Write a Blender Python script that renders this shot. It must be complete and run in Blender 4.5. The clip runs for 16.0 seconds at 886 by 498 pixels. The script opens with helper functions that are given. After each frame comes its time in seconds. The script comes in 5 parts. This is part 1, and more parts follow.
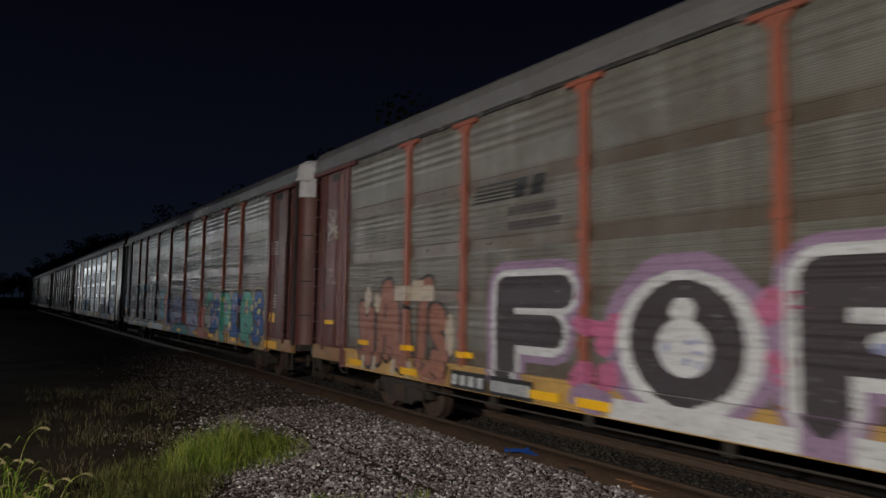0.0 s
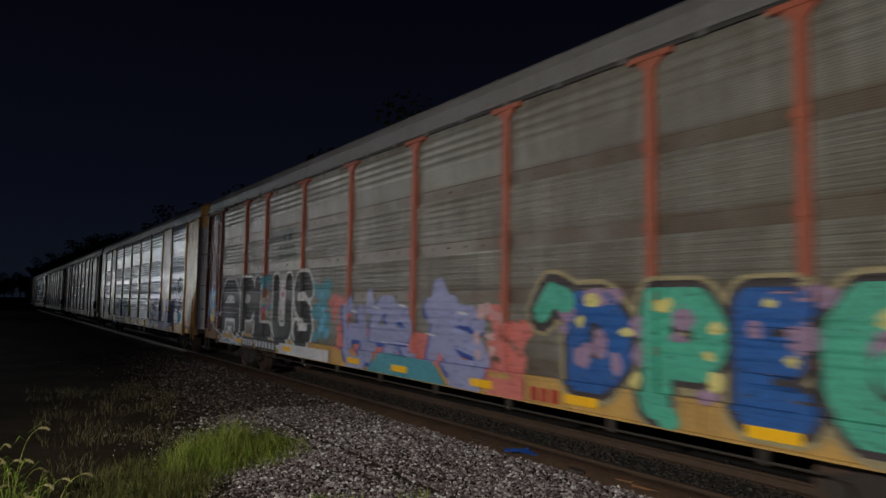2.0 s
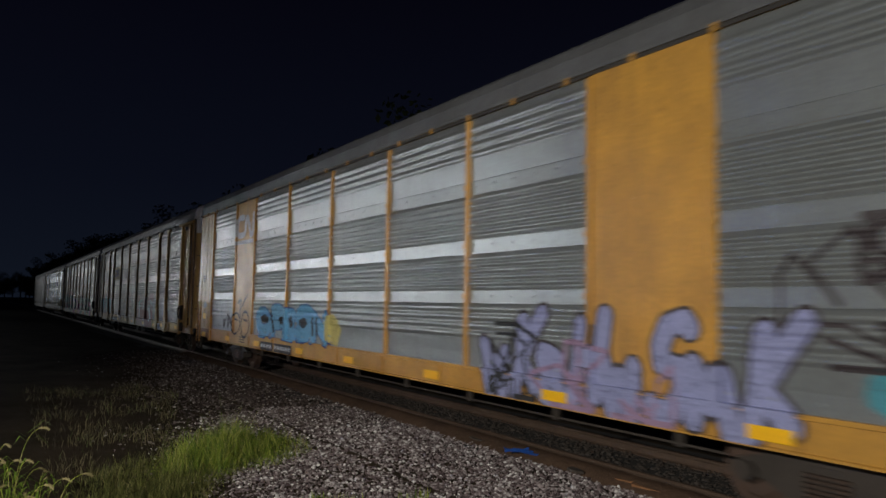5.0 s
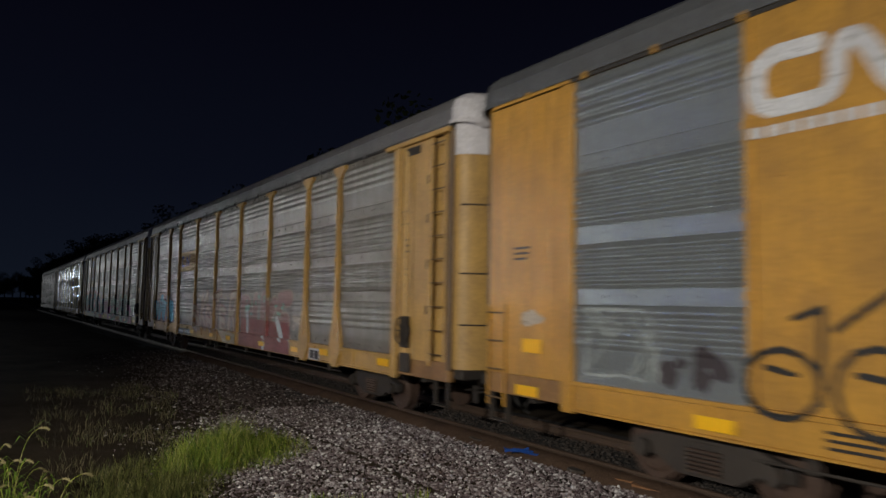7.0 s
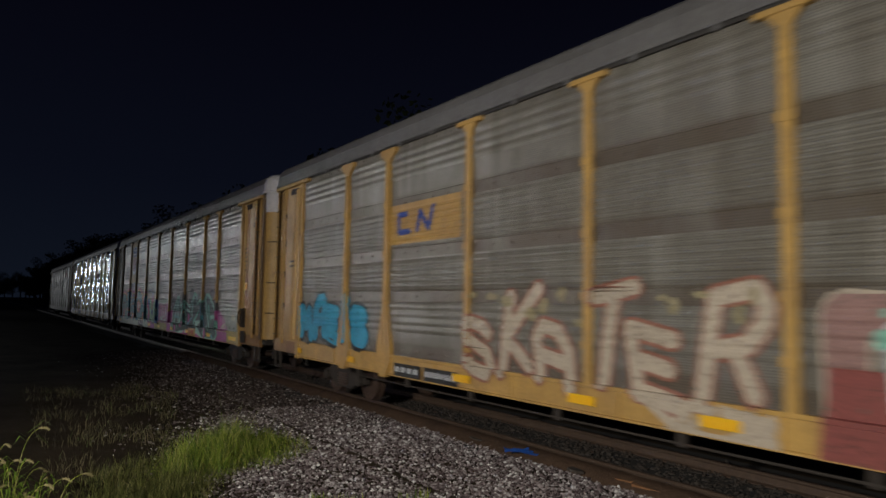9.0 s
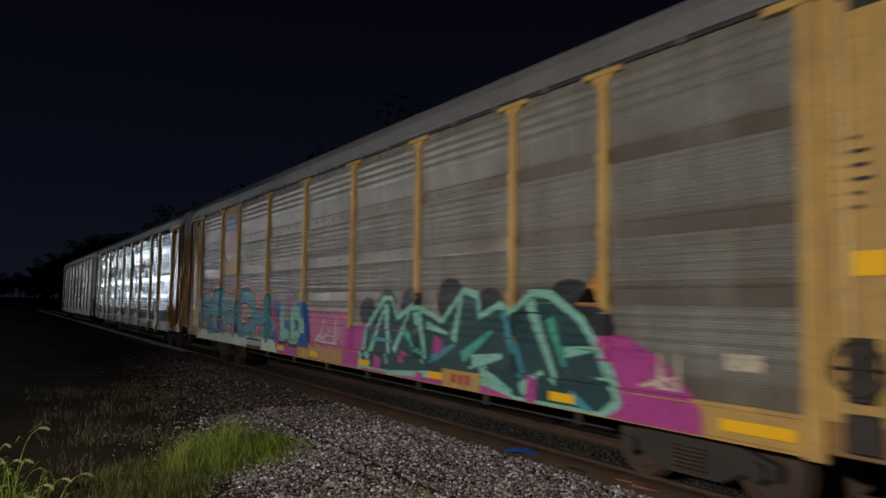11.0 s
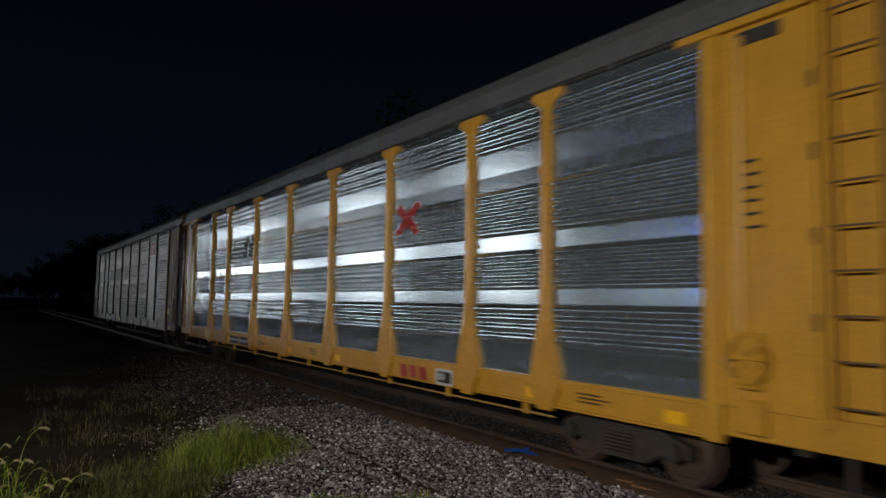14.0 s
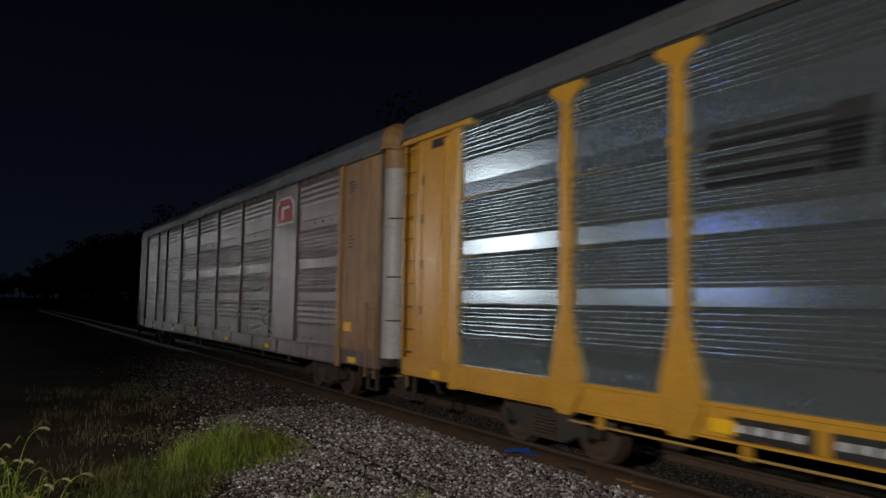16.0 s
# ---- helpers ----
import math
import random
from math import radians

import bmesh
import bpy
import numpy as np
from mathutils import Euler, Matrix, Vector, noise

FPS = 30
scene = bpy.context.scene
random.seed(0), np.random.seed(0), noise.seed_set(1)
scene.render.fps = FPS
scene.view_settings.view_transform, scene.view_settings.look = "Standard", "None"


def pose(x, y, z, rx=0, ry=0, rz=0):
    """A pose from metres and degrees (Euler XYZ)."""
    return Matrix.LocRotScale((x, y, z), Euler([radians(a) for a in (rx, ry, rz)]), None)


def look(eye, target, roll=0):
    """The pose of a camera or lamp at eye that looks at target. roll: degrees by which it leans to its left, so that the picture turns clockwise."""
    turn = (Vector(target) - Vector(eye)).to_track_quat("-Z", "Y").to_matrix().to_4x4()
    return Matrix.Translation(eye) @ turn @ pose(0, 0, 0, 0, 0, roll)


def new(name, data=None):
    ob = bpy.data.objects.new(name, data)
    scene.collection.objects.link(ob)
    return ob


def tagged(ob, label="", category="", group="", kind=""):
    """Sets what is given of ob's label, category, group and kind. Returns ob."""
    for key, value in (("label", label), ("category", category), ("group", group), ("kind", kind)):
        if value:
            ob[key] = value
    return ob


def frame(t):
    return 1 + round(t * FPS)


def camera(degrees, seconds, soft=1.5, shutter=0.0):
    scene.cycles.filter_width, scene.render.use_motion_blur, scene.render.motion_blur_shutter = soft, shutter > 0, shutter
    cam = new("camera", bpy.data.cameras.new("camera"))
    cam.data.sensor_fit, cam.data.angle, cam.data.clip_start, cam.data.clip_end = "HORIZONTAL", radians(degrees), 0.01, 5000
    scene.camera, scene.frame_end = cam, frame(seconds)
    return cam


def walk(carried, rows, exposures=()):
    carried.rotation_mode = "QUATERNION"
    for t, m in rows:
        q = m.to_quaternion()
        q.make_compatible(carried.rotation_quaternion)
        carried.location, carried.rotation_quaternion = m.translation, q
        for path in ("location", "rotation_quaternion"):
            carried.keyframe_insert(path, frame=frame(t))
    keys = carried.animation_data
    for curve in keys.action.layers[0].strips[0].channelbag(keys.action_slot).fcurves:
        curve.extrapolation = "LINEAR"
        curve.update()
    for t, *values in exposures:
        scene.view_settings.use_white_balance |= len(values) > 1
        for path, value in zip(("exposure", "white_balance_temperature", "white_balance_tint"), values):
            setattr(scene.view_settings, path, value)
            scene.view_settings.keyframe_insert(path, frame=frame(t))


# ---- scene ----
from collections import defaultdict

# The camera stands still on the bank; the train runs along -y past it. z = 0 is the rail head.
cam = camera(64.6, 16.0, soft=1.6, shutter=0.5)
EYE = (0.0, 0.0, 2.18)
STAND = pose(*EYE, 94.51, -1.037, -32.919)
walk(cam, [(0.0, STAND), (16.0, STAND)], exposures=[(t, s - 0.08) for t, s in ((0.0, 0.0), (1.5, -0.08), (3.0, 0.0), (4.0, 0.05), (6.5, 0.24), (7.0, 0.14), (7.5, 0.0), (8.0, 0.12), (10.5, 0.02), (12.0, 0.05), (12.5, 0.15), (13.5, 0.16), (14.0, -0.42), (14.5, -0.48), (15.0, -0.45), (16.0, -0.33))])

TRACK_X = 8.19            # track centre line
SIDE = 1.55               # half the width of a car
CAR_Y = (2.65, 31.14, 59.73, 88.0, 116.41, 145.0, 173.1)
TALL = 1.045              # height of the car bodies over the drawn profile


def run(t):
    """Metres the train has rolled at t seconds."""
    return 9.1925 * t - 0.00125 * t * t


# ---- world and lamps ----
world = bpy.data.worlds.new("night_sky")
scene.world = world
world.use_nodes = True
wn, wl = world.node_tree.nodes, world.node_tree.links
wn.clear()
w_out = wn.new("ShaderNodeOutputWorld")
w_bg = wn.new("ShaderNodeBackground")
w_tc = wn.new("ShaderNodeTexCoord")
w_sep = wn.new("ShaderNodeSeparateXYZ")
w_ramp = wn.new("ShaderNodeValToRGB")
w_ramp.color_ramp.elements[0].position = 0.0
w_ramp.color_ramp.elements[0].color = (0.0060, 0.0088, 0.0160, 1)
w_ramp.color_ramp.elements[1].position = 0.42
w_ramp.color_ramp.elements[1].color = (0.0018, 0.0018, 0.0048, 1)
e = w_ramp.color_ramp.elements.new(0.16)
e.color = (0.0036, 0.0048, 0.0105, 1)
wl.new(w_tc.outputs["Generated"], w_sep.inputs[0])
wl.new(w_sep.outputs["Z"], w_ramp.inputs[0])
wl.new(w_ramp.outputs[0], w_bg.inputs[0])
wl.new(w_bg.outputs[0], w_out.inputs[0])
w_bg.inputs[1].default_value = 0.8


def spot(name, eye, target, watts, cone, blend, size, colour):
    d = bpy.data.lights.new(name, "SPOT")
    d.energy, d.spot_size, d.spot_blend, d.shadow_soft_size, d.color = watts, radians(cone), blend, size, colour
    o = new(name, d)
    o.matrix_world = look(eye, target)
    return o


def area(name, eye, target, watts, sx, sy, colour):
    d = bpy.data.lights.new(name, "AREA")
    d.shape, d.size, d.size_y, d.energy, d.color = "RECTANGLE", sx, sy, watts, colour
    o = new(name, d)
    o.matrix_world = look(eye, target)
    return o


# flood lamp across the road, behind the camera
spot("flood_lamp", (-12.0, -1.5, 6.0), (5.6, 9.0, 0.0), 11600, 72, 0.95, 0.25, (1.0, 0.955, 0.865))
# street lamps along the road on this side of the line, past the edge of the view
for lamp_y, watts in ((31.0, 200), (47.0, 290), (72.0, 400), (115.0, 420), (190.0, 480)):
    lamp = area("street_lamp_light", (-11.0, lamp_y, 5.2), (6.6, lamp_y * 0.273, 3.2), watts * 0.062, 2.5, 5.0, (0.95, 0.98, 1.0))
    lamp.data.spread = radians(34)
# blue sign across the road
area("blue_sign_light", (-16.0, 21.0, 4.5), (7.0, 8.0, 3.0), 75, 2.6, 0.35, (0.12, 0.25, 1.0))
# unseen pale fill light around it, added to brighten the nearer bays
area("pale_fill_light", (-17.0, 23.5, 4.0), (7.0, 7.5, 3.0), 85, 7.0, 3.4, (0.90, 1.0, 0.97))


# ---- materials ----
def ramp(nt, stops):
    r = nt.nodes.new("ShaderNodeValToRGB")
    els = r.color_ramp.elements
    els[0].position, els[0].color = stops[0][0], (*stops[0][1], 1)
    els[1].position, els[1].color = stops[-1][0], (*stops[-1][1], 1)
    for p, c in stops[1:-1]:
        x = els.new(p)
        x.color = (*c, 1)
    return r


def noise_node(nt, scale, detail=4, rough=0.6, stretch=(1, 1, 1), offset_random=True):
    tc = nt.nodes.new("ShaderNodeTexCoord")
    mp = nt.nodes.new("ShaderNodeMapping")
    mp.inputs["Scale"].default_value = stretch
    nt.links.new(tc.outputs["Object"], mp.inputs[0])
    no = nt.nodes.new("ShaderNodeTexNoise")
    no.noise_dimensions = "4D"
    no.inputs["Scale"].default_value, no.inputs["Detail"].default_value, no.inputs["Roughness"].default_value = scale, detail, rough
    nt.links.new(mp.outputs[0], no.inputs["Vector"])
    if offset_random:
        oi = nt.nodes.new("ShaderNodeObjectInfo")
        mu = nt.nodes.new("ShaderNodeMath")
        mu.operation = "MULTIPLY"
        mu.inputs[1].default_value = 37.0
        nt.links.new(oi.outputs["Random"], mu.inputs[0])
        nt.links.new(mu.outputs[0], no.inputs["W"])
    return no


def mix(nt, fac, a, b, blend="MIX"):
    m = nt.nodes.new("ShaderNodeMix")
    m.data_type, m.blend_type = "RGBA", blend
    for sock, v in ((m.inputs[0], fac), (m.inputs[6], a), (m.inputs[7], b)):
        if isinstance(v, bpy.types.NodeSocket):
            nt.links.new(v, sock)
        elif isinstance(v, (int, float)):
            sock.default_value = v
        else:
            sock.default_value = (*v, 1)
    return m.outputs[2]


def surface(name, base, dirt=(0.09, 0.07, 0.05), amount=0.5, rough=0.5, metal=0.0, rust=0.0, grime_scale=1.2, fine=26.0,
            bump=0.15, streaks=True, spread=0.12, spec=0.5, rim=None, holes=0.0, vary=1.0):
    """Worn paint or metal: large grime, vertical streaks, fine speckle, rust spots and a little relief."""
    m = bpy.data.materials.new(name)
    m.use_nodes = True
    nt = m.node_tree
    b = nt.nodes["Principled BSDF"]
    big = noise_node(nt, grime_scale, 5, 0.65)
    r1 = ramp(nt, [(0.38, (0, 0, 0)), (0.72, (amount,) * 3)])
    nt.links.new(big.outputs[0], r1.inputs[0])
    col = mix(nt, r1.outputs[0], base, dirt)
    if streaks:
        st = noise_node(nt, 2.2, 4, 0.7, (1, 4.5, 0.22))
        r2 = ramp(nt, [(0.48, (0, 0, 0)), (0.75, (amount * 0.8,) * 3)])
        nt.links.new(st.outputs[0], r2.inputs[0])
        col = mix(nt, r2.outputs[0], col, dirt)
    sp = noise_node(nt, fine, 3, 0.6)
    r3 = ramp(nt, [(0.3, (1 - spread * 2,) * 3), (0.7, (1 + spread,) * 3)])
    nt.links.new(sp.outputs[0], r3.inputs[0])
    col = mix(nt, 1.0, col, r3.outputs[0], "MULTIPLY")
    if rust > 0:
        rn = noise_node(nt, 5.0, 6, 0.75, (1, 1.6, 0.7))
        r4 = ramp(nt, [(0.60, (0, 0, 0)), (0.68, (rust,) * 3)])
        nt.links.new(rn.outputs[0], r4.inputs[0])
        col = mix(nt, r4.outputs[0], col, (0.13, 0.045, 0.02))
    if rim:
        tc = nt.nodes.new("ShaderNodeTexCoord")
        sep = nt.nodes.new("ShaderNodeSeparateXYZ")
        nt.links.new(tc.outputs["Object"], sep.inputs[0])
        r5 = ramp(nt, [(0.0, (0.8,) * 3), (0.20, (0.75,) * 3), (0.27, (0.12,) * 3), (0.5, (0, 0, 0)), (0.95, (0, 0, 0))])
        nt.links.new(sep.outputs["Z"], r5.inputs[0])
        pale = noise_node(nt, 1.0, 4, 0.7, (1, 2.6, 0.05))
        r8 = ramp(nt, [(0.50, (0, 0, 0)), (0.70, (0.45,) * 3)])
        nt.links.new(pale.outputs[0], r8.inputs[0])
        col = mix(nt, r8.outputs[0], col, tuple(c * 1.55 for c in base))
        gate = noise_node(nt, 1.1, 3, 0.6, (1, 1, 0.4))
        r6 = ramp(nt, [(0.28, (0.35,) * 3), (0.55, (1, 1, 1))])
        nt.links.new(gate.outputs[0], r6.inputs[0])
        col = mix(nt, mix(nt, 1.0, r5.outputs[0], r6.outputs[0], "MULTIPLY"), col, rim)
    if holes:
        tc = nt.nodes.new("ShaderNodeTexCoord")
        waves = []
        for axis, scale in (("Y", 7.0), ("Z", 10.7)):
            wv = nt.nodes.new("ShaderNodeTexWave")
            wv.wave_type, wv.bands_direction, wv.wave_profile = "BANDS", axis, "SIN"
            wv.inputs["Scale"].default_value = scale
            nt.links.new(tc.outputs["Object"], wv.inputs["Vector"])
            waves.append(wv.outputs["Fac"])
        mul = nt.nodes.new("ShaderNodeMath")
        mul.operation = "MULTIPLY"
        nt.links.new(waves[0], mul.inputs[0])
        nt.links.new(waves[1], mul.inputs[1])
        r7 = ramp(nt, [(0.45, (0, 0, 0)), (0.7, (holes,) * 3)])
        nt.links.new(mul.outputs[0], r7.inputs[0])
        col = mix(nt, r7.outputs[0], col, (0.02, 0.018, 0.015))
    nt.links.new(col, b.inputs["Base Color"])
    rr = nt.nodes.new("ShaderNodeMapRange")
    rr.inputs["To Min"].default_value, rr.inputs["To Max"].default_value = max(0.05, rough - 0.1 * vary), min(1, rough + 0.18 * vary)
    nt.links.new(big.outputs[0], rr.inputs["Value"])
    nt.links.new(rr.outputs[0], b.inputs["Roughness"])
    b.inputs["Metallic"].default_value = metal
    b.inputs["Specular IOR Level"].default_value = spec
    if bump < 0:
        bp = nt.nodes.new("ShaderNodeBump")
        bp.inputs["Strength"].default_value, bp.inputs["Distance"].default_value = -bump, 0.03
        dent = noise_node(nt, 2.6, 1, 0.4)
        nt.links.new(dent.outputs[0], bp.inputs["Height"])
        nt.links.new(bp.outputs[0], b.inputs["Normal"])
    elif bump:
        bp = nt.nodes.new("ShaderNodeBump")
        bp.inputs["Strength"].default_value, bp.inputs["Distance"].default_value = bump, 0.02
        nt.links.new(sp.outputs[0], bp.inputs["Height"])
        nt.links.new(bp.outputs[0], b.inputs["Normal"])
    return m


def island(name, stops, rough=0.8, trans=0.0, scale=0.0):
    """Loose stuff (stones, blades, leaves): every piece has its own tone."""
    m = bpy.data.materials.new(name)
    m.use_nodes = True
    nt = m.node_tree
    b = nt.nodes["Principled BSDF"]
    g = nt.nodes.new("ShaderNodeNewGeometry")
    r = ramp(nt, stops)
    nt.links.new(g.outputs["Random Per Island"], r.inputs[0])
    col = r.outputs[0]
    if scale:
        no = noise_node(nt, scale, 4, 0.6, offset_random=False)
        r2 = ramp(nt, [(0.3, (0.6, 0.6, 0.6)), (0.7, (1.25, 1.25, 1.25))])
        nt.links.new(no.outputs[0], r2.inputs[0])
        col = mix(nt, 1.0, col, r2.outputs[0], "MULTIPLY")
    nt.links.new(col, b.inputs["Base Color"])
    b.inputs["Roughness"].default_value = rough
    b.inputs["Specular IOR Level"].default_value = 0.2
    if trans:
        b.inputs["Subsurface Weight"].default_value = 0.0
    return m


YELLOW = surface("yellow_paint", (0.52, 0.27, 0.045), (0.17, 0.09, 0.035), 0.55, 0.33, rust=0.45)
YELLOW_WORN = surface("rust_stained_yellow_paint", (0.33, 0.18, 0.06), (0.13, 0.065, 0.03), 0.8, 0.5, rust=0.8)
YELLOW_OLD = surface("faded_yellow_paint", (0.50, 0.30, 0.08), (0.20, 0.12, 0.06), 0.6, 0.5, rust=0.5)
YELLOW_NEW = surface("fresh_yellow_paint", (0.56, 0.29, 0.03), (0.28, 0.13, 0.03), 0.35, 0.29, rust=0.2)
BROWN = surface("oxide_red_paint", (0.115, 0.030, 0.022), (0.055, 0.025, 0.02), 0.5, 0.5, rust=0.4)
RED_POST = surface("red_post_paint", (0.30, 0.075, 0.04), (0.14, 0.07, 0.05), 0.5, 0.55, rust=0.3)
PANEL_TAN = surface("grimy_panel", (0.25, 0.245, 0.215), (0.12, 0.10, 0.072), 0.85, 0.40, metal=0.38, fine=60, spread=0.2, rim=(0.10, 0.07, 0.045), holes=0.6)
PANEL_GREY = surface("dusty_panel", (0.29, 0.275, 0.24), (0.15, 0.125, 0.095), 0.75, 0.38, metal=0.42, fine=60, spread=0.2, rim=(0.11, 0.08, 0.055), holes=0.6)
SILVER = surface("galvanised_panel", (0.47, 0.54, 0.58), (0.32, 0.36, 0.38), 0.28, 0.20, metal=0.88, fine=34, spread=0.07, bump=0.0, vary=0.3)
SILVER_OLD = surface("weathered_galvanised_panel", (0.38, 0.41, 0.42), (0.23, 0.235, 0.23), 0.45, 0.33, metal=0.74, fine=34, spread=0.1, bump=0.0, vary=0.4)
PANEL_PINK = surface("dust_coated_panel", (0.185, 0.145, 0.13), (0.10, 0.07, 0.058), 0.75, 0.38, metal=0.36, fine=50, spread=0.2, rim=(0.16, 0.12, 0.10), holes=0.5)
ROOF_GREY = surface("roof_sheet", (0.17, 0.165, 0.165), (0.10, 0.094, 0.092), 0.6, 0.5, metal=0.3, fine=18)
ROOF_DARK = surface("dark_roof_sheet", (0.13, 0.134, 0.142), (0.075, 0.075, 0.075), 0.6, 0.5, metal=0.4, fine=18)
# running gear, ties and bed stones: darkened further for the shade under cars
UNDER = surface("grimy_shaded_running_gear", (0.038, 0.029, 0.023), (0.016, 0.013, 0.011), 0.7, 0.75, rust=0.5)
WHEEL = surface("wheel_steel", (0.085, 0.05, 0.035), (0.03, 0.022, 0.018), 0.6, 0.6, metal=0.3)
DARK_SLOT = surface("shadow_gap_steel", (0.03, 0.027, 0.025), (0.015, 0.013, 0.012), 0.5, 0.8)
WHITE_CAP = surface("white_sheeting", (0.62, 0.60, 0.62), (0.34, 0.31, 0.30), 0.45, 0.6)
GREY_DOOR = surface("scuffed_grey_door", (0.36, 0.355, 0.36), (0.18, 0.14, 0.11), 0.5, 0.45, rust=0.6)
CHROME_DOOR = surface("bare_steel_door", (0.36, 0.355, 0.35), (0.18, 0.15, 0.13), 0.7, 0.4, metal=0.6, rust=0.3)
RUNG = surface("worn_rung", (0.20, 0.13, 0.07), (0.07, 0.05, 0.04), 0.5, 0.5, metal=0.4)
RAIL = surface("rail_steel", (0.10, 0.065, 0.045), (0.05, 0.032, 0.025), 0.6, 0.6, metal=0.4, streaks=False)
TIE = surface("old_timber", (0.05, 0.036, 0.027), (0.02, 0.016, 0.013), 0.6, 0.9, streaks=False, fine=14, bump=0.5)
RUSTY = surface("orange_rust", (0.25, 0.115, 0.045), (0.11, 0.05, 0.025), 0.6, 0.85, streaks=False)
BLUE_BAND = surface("blue_plastic", (0.015, 0.09, 0.42), (0.02, 0.05, 0.15), 0.4, 0.5, streaks=False)
REFLECT = surface("reflective_yellow", (0.85, 0.47, 0.01), (0.6, 0.3, 0.01), 0.3, 0.35, spread=0.05, bump=0.0)


def paint(name, colour, rough=0.5, wear=0.45):
    m = surface(name, colour, tuple(c * 0.6 for c in colour), 0.5, rough, fine=40, spread=0.16, bump=0.05)
    nt = m.node_tree
    worn = noise_node(nt, 7.0, 6, 0.78, (1, 1, 2.6))
    r = ramp(nt, [(0.34, (wear,) * 3), (0.47, (1, 1, 1))])
    nt.links.new(worn.outputs[0], r.inputs[0])
    nt.links.new(r.outputs[0], nt.nodes["Principled BSDF"].inputs["Alpha"])
    return m


WHITE = paint("white_paint", (0.62, 0.62, 0.64))
BLACK = paint("black_paint", (0.018, 0.018, 0.02))
CHAR = paint("charcoal_paint", (0.05, 0.04, 0.045))
VIOLET = paint("violet_paint", (0.30, 0.20, 0.31))
LILAC = paint("lilac_paint", (0.27, 0.29, 0.50))
CORAL = paint("coral_paint", (0.55, 0.16, 0.14))
CREAM = paint("cream_paint", (0.50, 0.42, 0.33))
CLAY = paint("clay_paint", (0.30, 0.13, 0.09))
GREEN = paint("sea_green_paint", (0.07, 0.38, 0.27))
BLUE = paint("royal_blue_paint", (0.02, 0.10, 0.34))
SKY = paint("sky_blue_paint", (0.15, 0.42, 0.68))
CYAN = paint("cyan_paint", (0.02, 0.34, 0.52))
TEAL = paint("teal_paint", (0.06, 0.27, 0.34))
MINT = paint("mint_paint", (0.24, 0.52, 0.42))
MAGENTA = paint("magenta_paint", (0.42, 0.05, 0.26))
PINK = paint("pink_paint", (0.48, 0.13, 0.25))
LEMON = paint("lemon_paint", (0.62, 0.55, 0.20))
OLIVE = paint("olive_outline_paint", (0.33, 0.28, 0.16))
PALE = paint("pale_green_paint", (0.50, 0.60, 0.48))
ORANGE = paint("orange_paint", (0.55, 0.22, 0.05))
RED = paint("red_paint", (0.42, 0.035, 0.03))
NAVY = paint("navy_paint", (0.02, 0.06, 0.30))

GRAVEL = island("ballast_stone", [(0.0, (0.065, 0.046, 0.048)), (0.4, (0.17, 0.132, 0.134)), (0.7, (0.30, 0.26, 0.258)), (0.9, (0.47, 0.435, 0.43)), (1.0, (0.80, 0.78, 0.76))], 0.85, scale=30)
# darker ballast stone for the far stretch: lamp falloff put into the colour
GRAVEL_DIM = island("dimmed_ballast_stone", [(0.0, (0.035, 0.025, 0.022)), (0.5, (0.08, 0.06, 0.055)), (0.85, (0.14, 0.115, 0.105)), (1.0, (0.32, 0.30, 0.28))], 0.9, scale=30)
OLIVE_GRASS = island("olive_grass_blade", [(0.0, (0.03, 0.04, 0.01)), (0.5, (0.09, 0.10, 0.025)), (0.8, (0.16, 0.17, 0.045)), (1.0, (0.26, 0.22, 0.10))], 0.7)
STRAW = island("dry_grass", [(0.0, (0.04, 0.034, 0.018)), (0.5, (0.10, 0.085, 0.045)), (0.85, (0.17, 0.145, 0.08)), (1.0, (0.10, 0.14, 0.045))], 0.8)
GRASS = island("grass_blade", [(0.0, (0.03, 0.055, 0.01)), (0.45, (0.12, 0.19, 0.022)), (0.72, (0.25, 0.31, 0.035)), (0.88, (0.36, 0.38, 0.08)), (1.0, (0.44, 0.38, 0.18))], 0.6)
SEED = island("seed_head", [(0.0, (0.20, 0.17, 0.07)), (1.0, (0.36, 0.31, 0.16))], 0.8)
LEAF = island("leaf", [(0.0, (0.04, 0.06, 0.018)), (0.6, (0.075, 0.10, 0.03)), (1.0, (0.12, 0.14, 0.045))], 0.6)
BARK = surface("bark", (0.07, 0.055, 0.04), (0.03, 0.025, 0.02), 0.6, 0.9, fine=9, bump=0.6, streaks=False)


# ---- mesh helpers ----
def part(name, bm, material, parent=None, label="", at=None):
    """Links a bmesh as one mesh object under a thing or a part."""
    me = bpy.data.meshes.new(name)
    bm.to_mesh(me)
    bm.free()
    me.materials.append(material)
    return place(name, me, parent, label, at)


def place(name, me, parent=None, label="", at=None):
    ob = new(name, me)
    if parent is not None:
        ob.parent = parent
    if at is not None:
        ob.matrix_basis = at
    if label:
        tagged(ob, label)
    return ob


def box(bm, x0, x1, y0, y1, z0, z1, bevel=0.0):
    v = [bm.verts.new((x, y, z)) for x in (x0, x1) for y in (y0, y1) for z in (z0, z1)]
    fs = [bm.faces.new([v[i] for i in q]) for q in ((0, 1, 3, 2), (4, 6, 7, 5), (0, 4, 5, 1), (2, 3, 7, 6), (0, 2, 6, 4), (1, 5, 7, 3))]
    if bevel:
        es = list({e for f in fs for e in f.edges})
        bmesh.ops.bevel(bm, geom=es, offset=bevel, segments=1, affect="EDGES")
    return v


